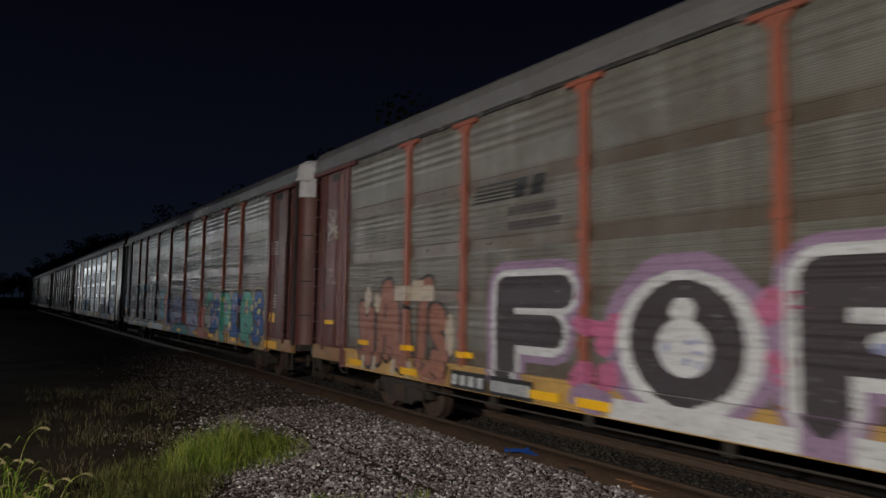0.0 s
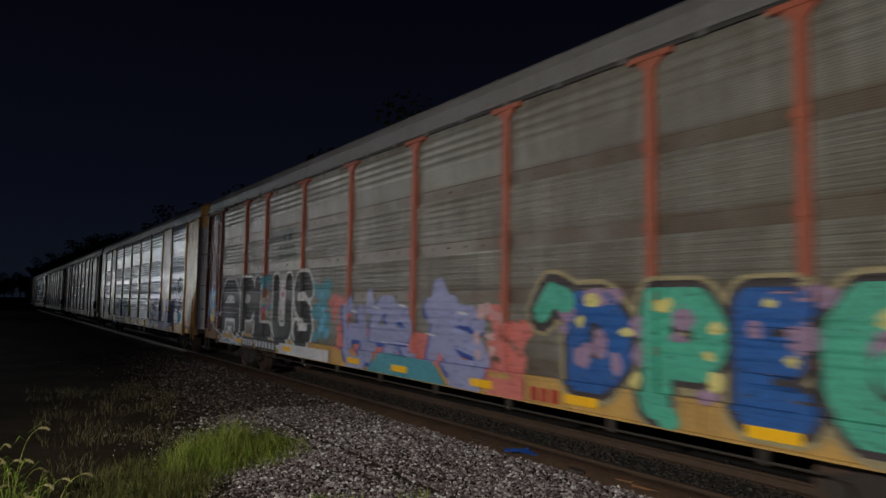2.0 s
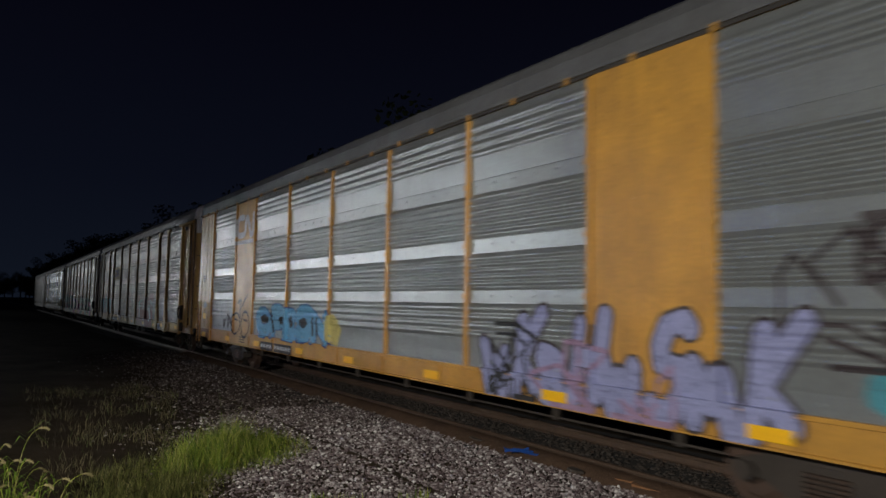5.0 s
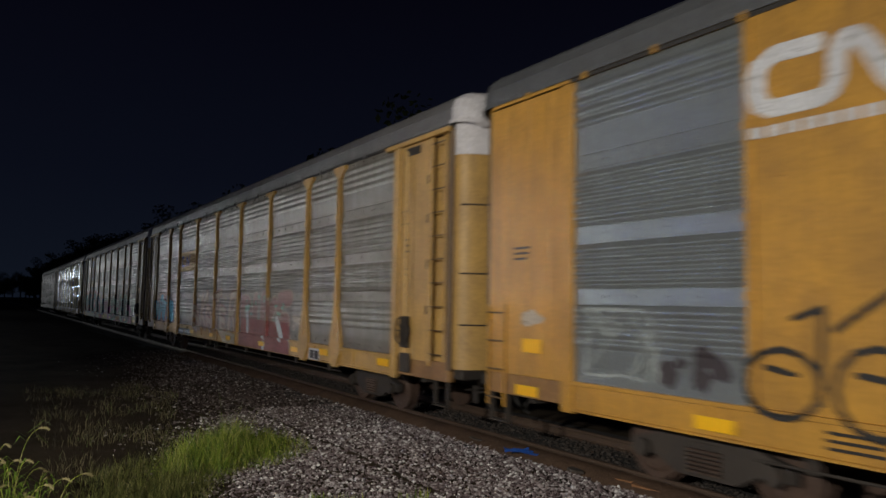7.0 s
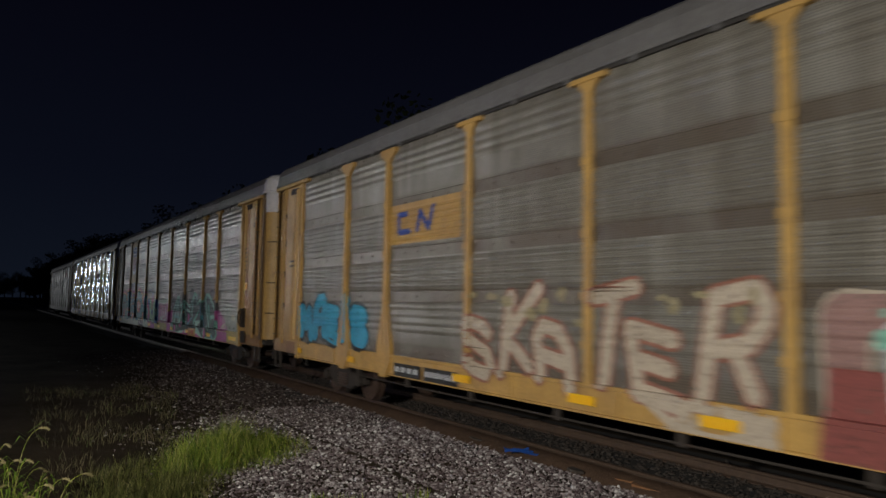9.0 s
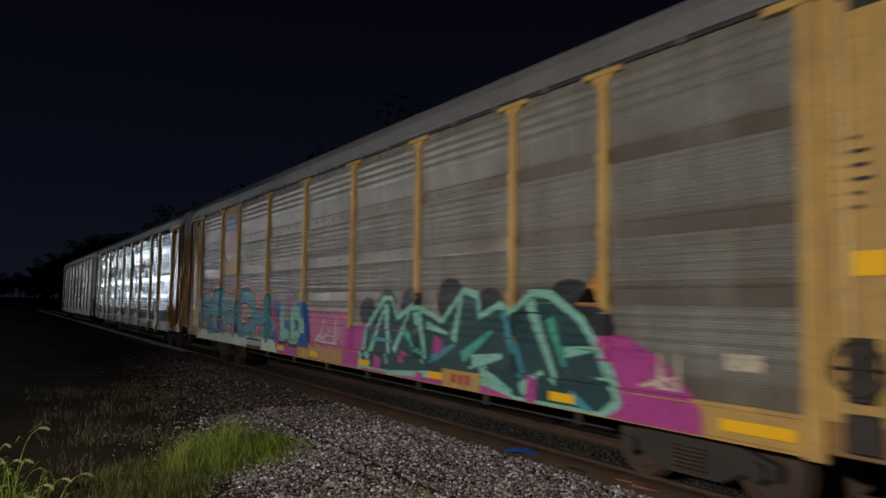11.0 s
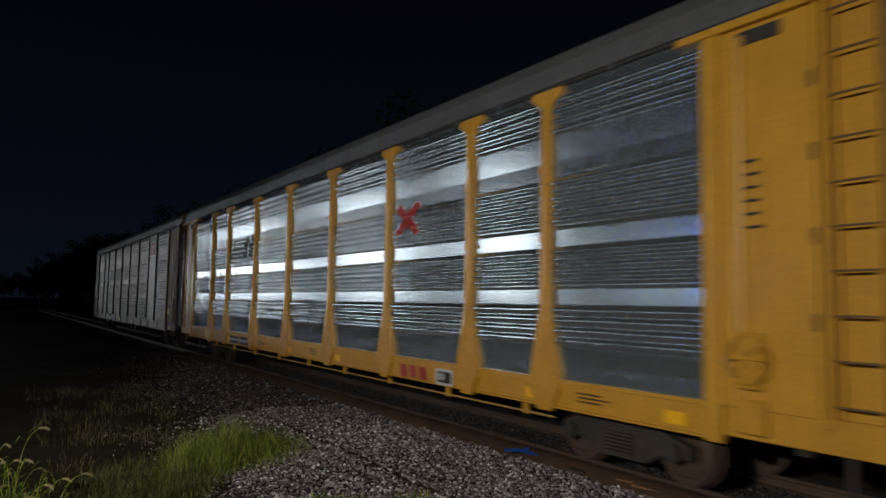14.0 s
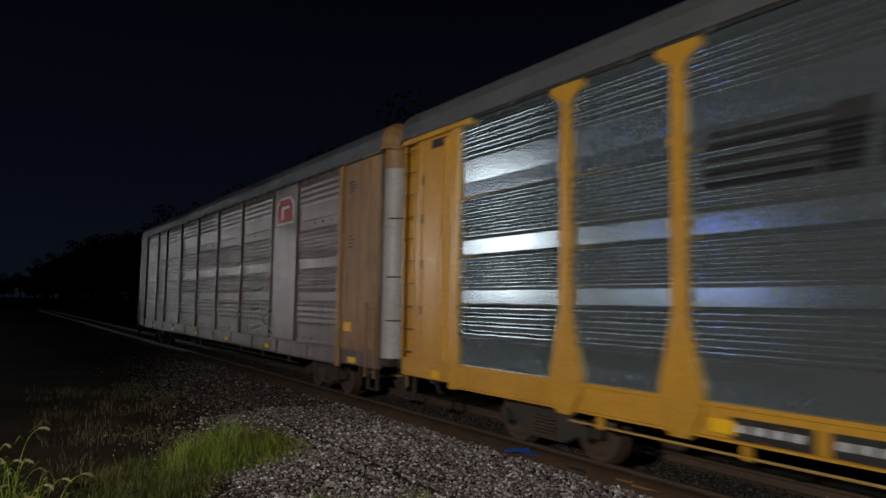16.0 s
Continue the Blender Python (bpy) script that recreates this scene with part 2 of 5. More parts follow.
def cyl(bm, p, q, r, n=10, r2=None):
    """A rod from p to q."""
    p, q = Vector(p), Vector(q)
    turn = (q - p).to_track_quat("Z", "Y").to_matrix()
    a = [bm.verts.new(p + turn @ Vector((r * math.cos(2 * math.pi * i / n), r * math.sin(2 * math.pi * i / n), 0))) for i in range(n)]
    r2 = r if r2 is None else r2
    b = [bm.verts.new(q + turn @ Vector((r2 * math.cos(2 * math.pi * i / n), r2 * math.sin(2 * math.pi * i / n), 0))) for i in range(n)]
    for i in range(n):
        j = (i + 1) % n
        bm.faces.new((a[i], a[j], b[j], b[i]))
    bm.faces.new(a[::-1])
    bm.faces.new(b)


def prism_y(bm, profile, y0, y1):
    """A closed x-z outline drawn out along y."""
    a = [bm.verts.new((x, y0, z)) for x, z in profile]
    b = [bm.verts.new((x, y1, z)) for x, z in profile]
    n = len(a)
    for i in range(n):
        j = (i + 1) % n
        bm.faces.new((a[i], b[i], b[j], a[j]))
    bm.faces.new(a)
    bm.faces.new(b[::-1])
    bmesh.ops.recalc_face_normals(bm, faces=bm.faces)


def prism_x(bm, outline, x0, x1):
    """A closed y-z outline drawn out along x."""
    a = [bm.verts.new((x0, y, z)) for y, z in outline]
    b = [bm.verts.new((x1, y, z)) for y, z in outline]
    n = len(a)
    for i in range(n):
        j = (i + 1) % n
        bm.faces.new((a[i], b[i], b[j], a[j]))
    bm.faces.new(a)
    bm.faces.new(b[::-1])
    bmesh.ops.recalc_face_normals(bm, faces=bm.faces)


def empty(name, m, label, category, group=""):
    ob = new(name)
    ob.empty_display_size = 0.2
    ob.matrix_basis = m
    return tagged(ob, label, category, group)


# ---- ground, track ----
def ground_height(x, y):
    """Flat bed beside the track, falling gently to the bank on the camera's side."""
    d = abs(x - TRACK_X)
    bed = -0.172 if 1.0 < d < 3.2 and x < TRACK_X else -0.21
    fall = max(0.0, min(1.0, (d - 2.2) / 3.5))
    z = bed - 0.16 * fall * fall * (3 - 2 * fall)
    if d > 1.2:
        z += 0.05 * noise.noise(Vector((x * 0.55, y * 0.55, 0))) + 0.015 * noise.noise(Vector((x * 2.3, y * 2.3, 4)))
    return z


def soil_material():
    m = surface("bank_soil", (0.062, 0.047, 0.034), (0.018, 0.017, 0.009), 0.8, 0.95, streaks=False, fine=40, bump=0.8, grime_scale=0.7, spec=0.03)
    return m


def build_ground():
    xs = [-2500, -600, -150, -50, -20, -10, -5, -3] + [-2 + 0.4 * i for i in range(34)] + [12, 14, 18, 26, 40, 80, 200, 800, 2500]
    ys = [-2500, -500, -100, -30, -15, -6] + [-3 + 0.5 * i for i in range(80)] + [38, 42, 48, 56, 70, 90, 120, 160, 220, 320, 500, 1000, 2600]
    bm = bmesh.new()
    g = [[bm.verts.new((x, y, ground_height(x, y))) for x in xs] for y in ys]
    for j in range(len(ys) - 1):
        for i in range(len(xs) - 1):
            bm.faces.new((g[j][i], g[j][i + 1], g[j + 1][i + 1], g[j + 1][i]))
    for f in bm.faces:
        f.smooth = True
    tagged(part("ground", bm, soil_material()), "dark trackside soil and dirt at night", "ground", kind="structure")


def stone_field(name, label, count, sampler, size, material, seed, sink=0.35):
    """Loose stones: squashed, jittered eight-cornered lumps, joined."""
    rng = np.random.default_rng(seed)
    base = np.array([(1, 0, 0), (-1, 0, 0), (0, 1, 0), (0, -1, 0), (0, 0, 1), (0, 0, -1), (.62, .62, .5), (-.62, -.62, .5), (.6, -.62, .45), (-.6, .62, .45)], float)
    tri = np.array([(4, 6, 0), (4, 0, 8), (4, 8, 3), (4, 3, 7), (4, 7, 1), (4, 1, 9), (4, 9, 2), (4, 2, 6), (6, 2, 0), (0, 3, 8), (3, 1, 7), (1, 2, 9), (0, 2, 5), (2, 1, 5), (1, 3, 5), (3, 0, 5)])
    px, py = sampler(rng, count)
    n = len(px)
    s = size[0] + (size[1] - size[0]) * rng.random(n) ** 1.8
    v = base[None] * (1 + 0.42 * (rng.random((n, len(base), 3)) - 0.5))
    v = v * np.stack([s * rng.uniform(0.8, 1.5, n), s * rng.uniform(0.7, 1.1, n), s * rng.uniform(0.5, 0.9, n)], 1)[:, None]
    a, b = rng.uniform(0, 6.28, n), rng.normal(0, 0.35, n)
    ca, sa, cb, sb = np.cos(a), np.sin(a), np.cos(b), np.sin(b)
    x, y, z = v[..., 0], v[..., 1], v[..., 2]
    y, z = y * cb[:, None] - z * sb[:, None], y * sb[:, None] + z * cb[:, None]
    x, y = x * ca[:, None] - y * sa[:, None], x * sa[:, None] + y * ca[:, None]
    h = np.array([ground_height(i, j) for i, j in zip(px, py)])
    h = h + s * (0.5 - sink) + rng.random(n) * 0.015
    v = np.stack([x + px[:, None], y + py[:, None], z + h[:, None]], -1).reshape(-1, 3)
    f = (tri[None] + (np.arange(n) * len(base))[:, None, None]).reshape(-1, 3)
    me = bpy.data.meshes.new(name)
    me.from_pydata(v.tolist(), [], f.tolist())
    me.materials.append(material)
    return tagged(new(name, me), label, "ballast", kind="stuff")


def ballast_edge(y):
    """How far from the track the stones reach, towards the bank."""
    return 3.15 + 0.35 * np.sin(y * 0.5) + np.clip((y - 9.5) * 0.10, -0.3, 1.4)


def near_sampler(rng, count):
    y = 4.2 + 11.0 * rng.random(count) ** 1.2
    x = rng.uniform(1.2, 7.42, count)
    keep = (x + rng.normal(0, 0.32, count) > ballast_edge(y)) | (rng.random(count) < 0.07 * np.clip((x - 1.6) / 1.6, 0, 1))
    keep &= rng.random(count) < np.clip((7.62 - x) / 0.5, 0.3, 1)
    return x[keep], y[keep]


def mid_sampler(rng, count):
    y = 12.5 + 22 * rng.random(count) ** 1.2
    x = rng.uniform(1.5, 7.42, count)
    keep = (x + rng.normal(0, 0.6, count) > ballast_edge(y)) | (rng.random(count) < 0.03 * np.clip((x - 2.0) / 1.5, 0, 1))
    return x[keep], y[keep]


def track_sampler(rng, count):
    y = 3.0 + 32 * rng.random(count) ** 1.4
    x = rng.uniform(7.6, 9.6, count)
    return x, y


def build_dirt_fringe():
    """Brown earth and rust heaped along the foot of the near rail."""
    earth = surface("rusty_earth", (0.105, 0.066, 0.045), (0.045, 0.03, 0.022), 0.7, 0.95, streaks=False, fine=30, bump=1.0, spec=0.05)
    bm = bmesh.new()
    prev = None
    for i in range(160):
        y = 3.0 + i * 0.18
        n1, n2 = noise.noise(Vector((y * 0.9, 1, 0))), noise.noise(Vector((y * 2.7, 5, 0)))
        row = [bm.verts.new((x, y, z)) for x, z in ((6.90 + 0.10 * n1, -0.21), (7.08 + 0.06 * n1, -0.115 + 0.02 * n2), (7.22, -0.065 + 0.02 * n1), (7.36, -0.045 + 0.012 * n2), (7.40, -0.06))]
        if prev:
            for k in range(4):
                bm.faces.new((prev[k], prev[k + 1], row[k + 1], row[k])).smooth = True
        prev = row
    tagged(part("dirt_fringe", bm, earth), "brown earth and rust heaped along the rail", "dirt", kind="structure")


def build_track():
    # darker than the oil alone: shade beneath the train is in the colour
    ballast_d = surface("oily_shaded_ballast", (0.022, 0.019, 0.017), (0.010, 0.009, 0.008), 0.7, 0.9, streaks=False, fine=22, bump=1.0)
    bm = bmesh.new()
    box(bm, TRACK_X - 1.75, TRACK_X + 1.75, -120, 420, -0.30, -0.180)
    tagged(part("track_bed", bm, ballast_d), "oily ballast bed between the rails, coloured darker for the shade under the cars", "track bed", kind="structure")
    track = empty("railway_track", pose(TRACK_X, 0, 0), "single railway track with rusty rails on old timber ties", "railway track")
    half = [(0.074, -0.18), (0.074, -0.168), (0.02, -0.148), (0.010, -0.13), (0.010, -0.06), (0.034, -0.042), (0.036, -0.008), (0.028, 0.0)]
    prof = [(-x, z) for x, z in half] + [(x, z) for x, z in half[::-1]]
    for side in (-1, 1):
        bm = bmesh.new()
        prism_y(bm, [(x + side * 0.755, z) for x, z in prof], -120, 420)
        part("rail", bm, RAIL, track, "rusty rail with a dull running top")
    bm = bmesh.new()
    box(bm, -1.29, 1.29, -0.11, 0.11, -0.36, -0.183, 0.012)
    me = bpy.data.meshes.new("tie")
    bm.to_mesh(me)
    bm.free()
    me.materials.append(TIE)
    bm = bmesh.new()
    box(bm, -0.19, 0.19, -0.09, 0.09, -0.184, -0.172, 0.004)
    for sx in (-1, 1):
        for sy in (-0.05, 0.05):
            box(bm, sx * 0.105 - 0.02, sx * 0.105 + 0.02, sy - 0.015, sy + 0.015, -0.174, -0.145, 0.004)
    plate = bpy.data.meshes.new("tie_plate")
    bm.to_mesh(plate)
    bm.free()
    plate.materials.append(TIE)
    rng = random.Random(4)
    for i in range(90):
        y = 2.0 + i * 0.50
        t = place("tie", me, track, at=pose(rng.uniform(-0.06, 0.04), y + rng.uniform(-0.04, 0.04), rng.uniform(-0.008, 0.004), 0, 0, rng.uniform(-1, 1)))
        if i < 40:
            for side in (-1, 1):
                place("tie_plate", plate, t, at=pose(side * 0.755, 0, 0.004))


def blades(name, label, roots, heights, seed, material, width=0.006, lean=0.35):
    """Grass: bent, tapered blades in three segments."""
    rng = np.random.default_rng(seed)
    verts, faces = [], []
    for (x, y), h in zip(roots, heights):
        z = ground_height(x, y) - 0.02
        a = rng.uniform(0, 6.28)
        dx, dy = math.cos(a), math.sin(a)
        b = rng.uniform(0.1, 1) * lean * h
        w = width * rng.uniform(0.7, 1.6)
        face = rng.uniform(0, 6.28)
        wx, wy = math.cos(face) * w, math.sin(face) * w
        n = len(verts)
        for k, s in enumerate((0, 0.4, 0.75)):
            o = b * s * s
            ww = (1.0, 0.85, 0.55)[k]
            verts.append((x + dx * o - wx * ww, y + dy * o - wy * ww, z + h * s))
            verts.append((x + dx * o + wx * ww, y + dy * o + wy * ww, z + h * s))
        verts.append((x + dx * b, y + dy * b, z + h * (1 - 0.25 * b / h)))
        faces += [(n, n + 1, n + 3, n + 2), (n + 2, n + 3, n + 5, n + 4), (n + 4, n + 5, n + 6)]
    me = bpy.data.meshes.new(name)
    me.from_pydata(verts, [], faces)
    me.materials.append(material)
    return tagged(new(name, me), label, "grass", kind="stuff")


def patch(rng, cx, cy, rx, ry, count, turn=0.0):
    r, a = np.sqrt(rng.random(count)), rng.uniform(0, 6.28, count)
    u, v = r * np.cos(a) * rx, r * np.sin(a) * ry
    c, s = math.cos(turn), math.sin(turn)
    return np.stack([cx + u * c - v * s, cy + u * s + v * c], 1), 1 - r


def build_grass():
    rng = np.random.default_rng(12)
    # the lush clump: several tussocks that run into one another
    def tussocks(name, label, spots_at, material, seed, width):
        roots, tall = [], []
        for cx, cy, rx, ry, n, h in spots_at:
            p, edge = patch(rng, cx, cy, rx, ry, n, -0.2)
            p = p + rng.normal(0, 0.16, p.shape)
            lump = np.array([0.75 + 0.7 * noise.noise(Vector((x * 3.1, y * 2.3, 2))) for x, y in p])
            roots.append(p)
            tall.append(h * (0.30 + 0.9 * np.minimum(1, edge * 1.5)) * lump * rng.uniform(0.35, 1.25, n) * np.where(rng.random(n) < 0.04, 1.5, 1.0))
        blades(name, label, np.concatenate(roots), np.maximum(0.03, np.concatenate(tall)), seed, material, width, 1.0)

    tussocks("grass_clump", "lush green grass clump at the edge of the ballast",
             ((4.05, 11.5, 0.5, 0.8, 2600, 0.34), (3.65, 12.0, 0.6, 1.0, 3200, 0.50), (3.2, 11.7, 0.6, 1.0, 3200, 0.60), (2.8, 11.1, 0.5, 0.9, 2400, 0.46), (3.4, 10.8, 0.5, 0.4, 900, 0.2)), GRASS, 1, 0.0023)
    tussocks("olive_grass", "dull olive grass thinning out over the bank",
             ((2.5, 10.3, 0.5, 0.7, 1500, 0.30), (2.2, 9.7, 0.45, 0.6, 1300, 0.30), (1.8, 9.9, 0.5, 0.8, 1300, 0.32), (1.5, 9.4, 0.4, 0.6, 900, 0.28), (2.0, 11.2, 0.5, 0.9, 900, 0.34), (1.4, 10.6, 0.4, 0.8, 600, 0.3)), OLIVE_GRASS, 4, 0.0026)
    # dry growth over the dim bank behind and beside it
    p = np.stack([rng.uniform(0.9, 4.2, 9000), rng.uniform(9.0, 22.0, 9000)], 1)
    keep = np.array([noise.noise(Vector((x * 1.3, y * 0.9, 7))) > -0.25 + 0.5 * rng.random() for x, y in p]) & (p[:, 0] < 1.5 + (p[:, 1] - 7.5) * 0.24)
    p = p[keep]
    blades("rough_grass", "thin dry brown grass on the dark bank", p, rng.uniform(0.03, 0.26, len(p)), 2, STRAW, 0.0042, 0.9)
    for i, (x, y, k) in enumerate(((3.55, 8.35, 110), (4.6, 7.7, 40), (3.9, 8.1, 40))):
        p, edge = patch(rng, x, y, 0.24, 0.16, k)
        blades("grass_tuft", "small grass tuft among the stones", p, rng.uniform(0.06, 0.2, len(p)), 20 + i, GRASS, 0.004)


def seed_stalk(x, y, h, bend, turn, seed):
    """A tall foxtail: a bowed stem with a drooping bristly head and a few long leaves."""
    rng = random.Random(seed)
    top = empty("foxtail_grass", pose(x, y, ground_height(x, y) - 0.02, 0, 0, turn), "tall foxtail grass with a drooping seed head", "grass", "foxtails on the bank")
    pts = [Vector((bend * (s ** 2.4), 0, h * (s - 0.22 * s ** 4))) for s in [i / 8 for i in range(9)]]
    bm = bmesh.new()
    for a, b in zip(pts, pts[1:]):
        cyl(bm, a, b, 0.0032, 5, 0.0028)
    part("stem", bm, GRASS, top)
    bm = bmesh.new()
    d = (pts[-1] - pts[-2]).normalized()
    p = pts[-1].copy()
    for i in range(9):
        d = (d + Vector((0.10, 0, -0.16))).normalized()
        q = p + d * 0.014
        r = 0.007 * math.sin(math.pi * (i + 1.2) / 11) + 0.002
        cyl(bm, p, q, r, 6, r * 0.96)
        for k in range(5):
            a = rng.uniform(0, 6.28)
            side = Vector((math.cos(a) * -d.z, math.sin(a), math.cos(a) * d.x))
            e = p + side * (r + 0.013) + d * 0.012
            v = [bm.verts.new(c) for c in (p + side * r, q + side * r, e)]
            bm.faces.new(v)
        p = q
    part("seed_head", bm, SEED, top, "pale bristly seed head")
    for k in range(8):
        s = rng.uniform(0.1, 0.75)
        root = Vector((bend * s ** 2.4, 0, h * s))
        a, ln = rng.uniform(0, 6.28), rng.uniform(0.16, 0.36)
        o = Vector((math.cos(a), math.sin(a), 0))
        w = Vector((-o.y, o.x, 0)) * 0.009
        mid, tip = root + o * ln * 0.5 + Vector((0, 0, ln * 0.35)), root + o * ln + Vector((0, 0, -0.02))
        bm = bmesh.new()
        v = [bm.verts.new(c) for c in (root - w * 0.5, root + w * 0.5, mid + w, mid - w, tip)]
        bm.faces.new(v[:4])
        bm.faces.new((v[3], v[2], v[4]))
        part("leaf", bm, GRASS, top)


def build_foxtails():
    rng = random.Random(9)
    for i in range(26):
        x, y = rng.uniform(0.05, 0.72), rng.uniform(8.4, 10.2)
        seed_stalk(x, y, rng.uniform(0.45, 1.0) + (0.2 if i == 3 else 0), rng.uniform(0.05, 0.25), rng.uniform(-60, 200), i)
    seed_stalk(0.36, 9.4, 1.35, 0.22, -20, 77)


def build_litter():
    litter = empty("blue_strap", pose(7.08, 8.55, -0.10, 0, 0, 28), "crumpled blue plastic strap lying by the rail", "strap")
    for k, (dx, dy, a, ln) in enumerate(((0, 0.0, 6, 0.62), (0.10, -0.12, -4, 0.66), (-0.08, 0.13, 14, 0.4))):
        bm = bmesh.new()
        n = 8
        rows = []
        for i in range(n + 1):
            s = i / n
            z = 0.045 + 0.03 * math.sin(s * 5 + k)
            rows.append([bm.verts.new((dx + (s - 0.5) * ln, dy + w + 0.01 * math.sin(s * 9 + k), z + w * 0.4)) for w in (-0.022, 0.022)])
        for p, q in zip(rows, rows[1:]):
            bm.faces.new((p[0], q[0], q[1], p[1]))
        o = part("strip", bm, BLUE_BAND, litter, at=pose(0, 0, 0, 0, 0, a - 60))
        mod = o.modifiers.new("thickness", "SOLIDIFY")
        mod.thickness = 0.006
    rng = random.Random(31)
    for i, (x, y, ln, a) in enumerate(((7.20, 6.75, 0.62, 88), (7.16, 6.2, 0.5, 94), (7.22, 5.5, 0.7, 90), (7.05, 7.4, 0.35, 70), (7.15, 9.9, 0.4, 86))):
        bm = bmesh.new()
        outline = [(-ln / 2, -0.06), (-ln * 0.2, -0.075), (ln * 0.3, -0.055), (ln / 2, -0.03), (ln * 0.46, 0.05), (0, 0.07), (-ln * 0.45, 0.045)]
        a0 = [bm.verts.new((u, v + rng.uniform(-.015, .015), 0)) for u, v in outline]
        a1 = [bm.verts.new((u * 0.96, v * 0.9, 0.03 + rng.uniform(0, 0.012))) for u, v in outline]
        for k in range(len(outline)):
            j = (k + 1) % len(outline)
            bm.faces.new((a0[k], a0[j], a1[j], a1[k]))
        bm.faces.new(a1)
        tagged(part("rotten_timber", bm, RUSTY if i < 3 else TIE, at=pose(x, y, -0.125, rng.uniform(-3, 3), rng.uniform(-3, 3), a)), "splintered rust-stained timber piece beside the rail", "timber piece", "timber pieces by the rail")


# ---- trees ----
def tree(x, y, h, spread, seed):
    rng = random.Random(seed)
    nr = np.random.default_rng(seed)
    z0 = ground_height(x, y) - 0.1
    top = empty("tree", pose(x, y, z0), "dark leafy tree behind the railway at night", "tree", "trees behind the railway")
    bm = bmesh.new()
    p = Vector((0, 0, 0))
    nodes = []
    for i in range(6):
        q = p + Vector((rng.uniform(-.25, .25), rng.uniform(-.25, .25), h * 0.12))
        cyl(bm, p, q, 0.028 * h * (1 - i * 0.13), 8, 0.028 * h * (1 - (i + 1) * 0.13))
        nodes.append(q.copy())
        p = q
    tips = []
    for i in range(11):
        b = nodes[rng.randrange(1, 6)]
        a = rng.uniform(0, 6.28)
        e = b + Vector((math.cos(a) * spread * rng.uniform(.45, .9), math.sin(a) * spread * rng.uniform(.45, .9), h * rng.uniform(0.05, 0.26)))
        cyl(bm, b, e, 0.008 * h, 5, 0.003 * h)
        tips += [e, (b + e) / 2]
    tips += [p + Vector((0, 0, h * 0.16)), p + Vector((0, 0, h * 0.05))] + nodes[2:]
    part("trunk", bm, BARK, top)
    verts, faces = [], []
    for t in tips:
        r = spread * rng.uniform(0.28, 0.5)
        m = 120
        d = nr.normal(size=(m, 3))
        d /= np.linalg.norm(d, axis=1)[:, None]
        c = np.array(t)[None] + d * (r * nr.random((m, 1)) ** 0.45) * np.array([1, 1, 0.75])
        for q in c:
            u, v = nr.normal(size=3), nr.normal(size=3)
            u /= np.linalg.norm(u)
            v -= u * (u @ v)
            v /= np.linalg.norm(v)
            s = h * rng.uniform(0.011, 0.022)
            n = len(verts)
            verts += [tuple(q - u * s), tuple(q + v * s * 0.6), tuple(q + u * s), tuple(q - v * s * 0.6)]
            faces.append((n, n + 1, n + 2, n + 3))
    me = bpy.data.meshes.new("crown")
    me.from_pydata(verts, [], faces)
    me.materials.append(LEAF)
    place("crown", me, top)


def build_trees():
    rng = random.Random(21)
    y = 40.0
    i = 0
    while y < 480:
        x = TRACK_X + 15 + rng.uniform(-2, 6)
        h = rng.uniform(12.5, 15.2) if y < 100 else rng.uniform(14.0, 17.0) + min(4.0, (y - 100) / 40)
        tree(x, y, h, h * rng.uniform(0.26, 0.34), 100 + i)
        y += rng.uniform(4.5, 6.5) * (1 + y / 260)
        i += 1
    for k, (x, y, h) in enumerate(((22.5, 50, 14.6), (21.5, 55, 14.2), (25.5, 63, 15.0), (26, 72, 15.2), (25.5, 82, 14.6), (24.5, 93, 14.8), (27, 104, 16.0))):
        tree(x, y, h, h * 0.33, 700 + k)
    for k in range(14):
        x, y, h = -34 + k * 4.6 + rng.uniform(-1, 1), 430 + rng.uniform(-30, 30), rng.uniform(12, 17)
        if abs(x - TRACK_X) > 5:
            tree(x, y, h, h * 0.36, 400 + k)
    for k in range(7):
        tree(-6 + k * 5.5, 640 + 12 * (k % 3), rng.uniform(17, 22), 7.0, 450 + k)
    for k in range(16):
        tree(TRACK_X + 8 + rng.uniform(-1.5, 2.5), 60 + k * 9 + rng.uniform(-3, 3), rng.uniform(3.2, 5.5), 1.9, 500 + k)


build_ground()


# ---- auto rack cars ----
POSTS = (-8.95, -7.05, -4.2, -1.4, 1.4, 4.2, 7.05, 8.95)
EDGE, CORNER, NOSE = 11.7, 13.6, 14.03
SEAMS = (1.13, 2.12, 2.92, 3.86, 5.10)
RIBS = ((0.43, 4, 0.135), (0.25, 5, 0.098), (0.26, 6, 0.105), (0.55, 4, 0.142))   # foot of the waves, their number and pitch, sheet by sheet
DEPTH = 0.032
FACE = 1.475              # plane of the side sheets


def sheet_profile(i, h, k=1.0):
    """Height and depth up one sheet: a proud bolted strip, a leaning flat, a group of rolled waves, a flat again."""
    foot, n, pitch = RIBS[i]
    base = 0.022 * k
    pts = [(0.0, 0.010), (0.19, 0.010), (0.20, 0.0)] if i else [(0.0, 0.006), (0.20, 0.004)]
    pts.append((foot - 0.01, base))
    for r in range(n):
        pts += [(foot + pitch * (r + d), base + DEPTH * k * e) for d, e in ((0.0, 0.0), (0.16, 0.30), (0.30, 0.85), (0.42, 1.0), (0.56, 1.0), (0.68, 0.85), (0.82, 0.30))]
    top = foot + n * pitch
    return pts + [(top, base), (max(top + 0.012, h - 0.03), 0.0), (h, 0.0)]


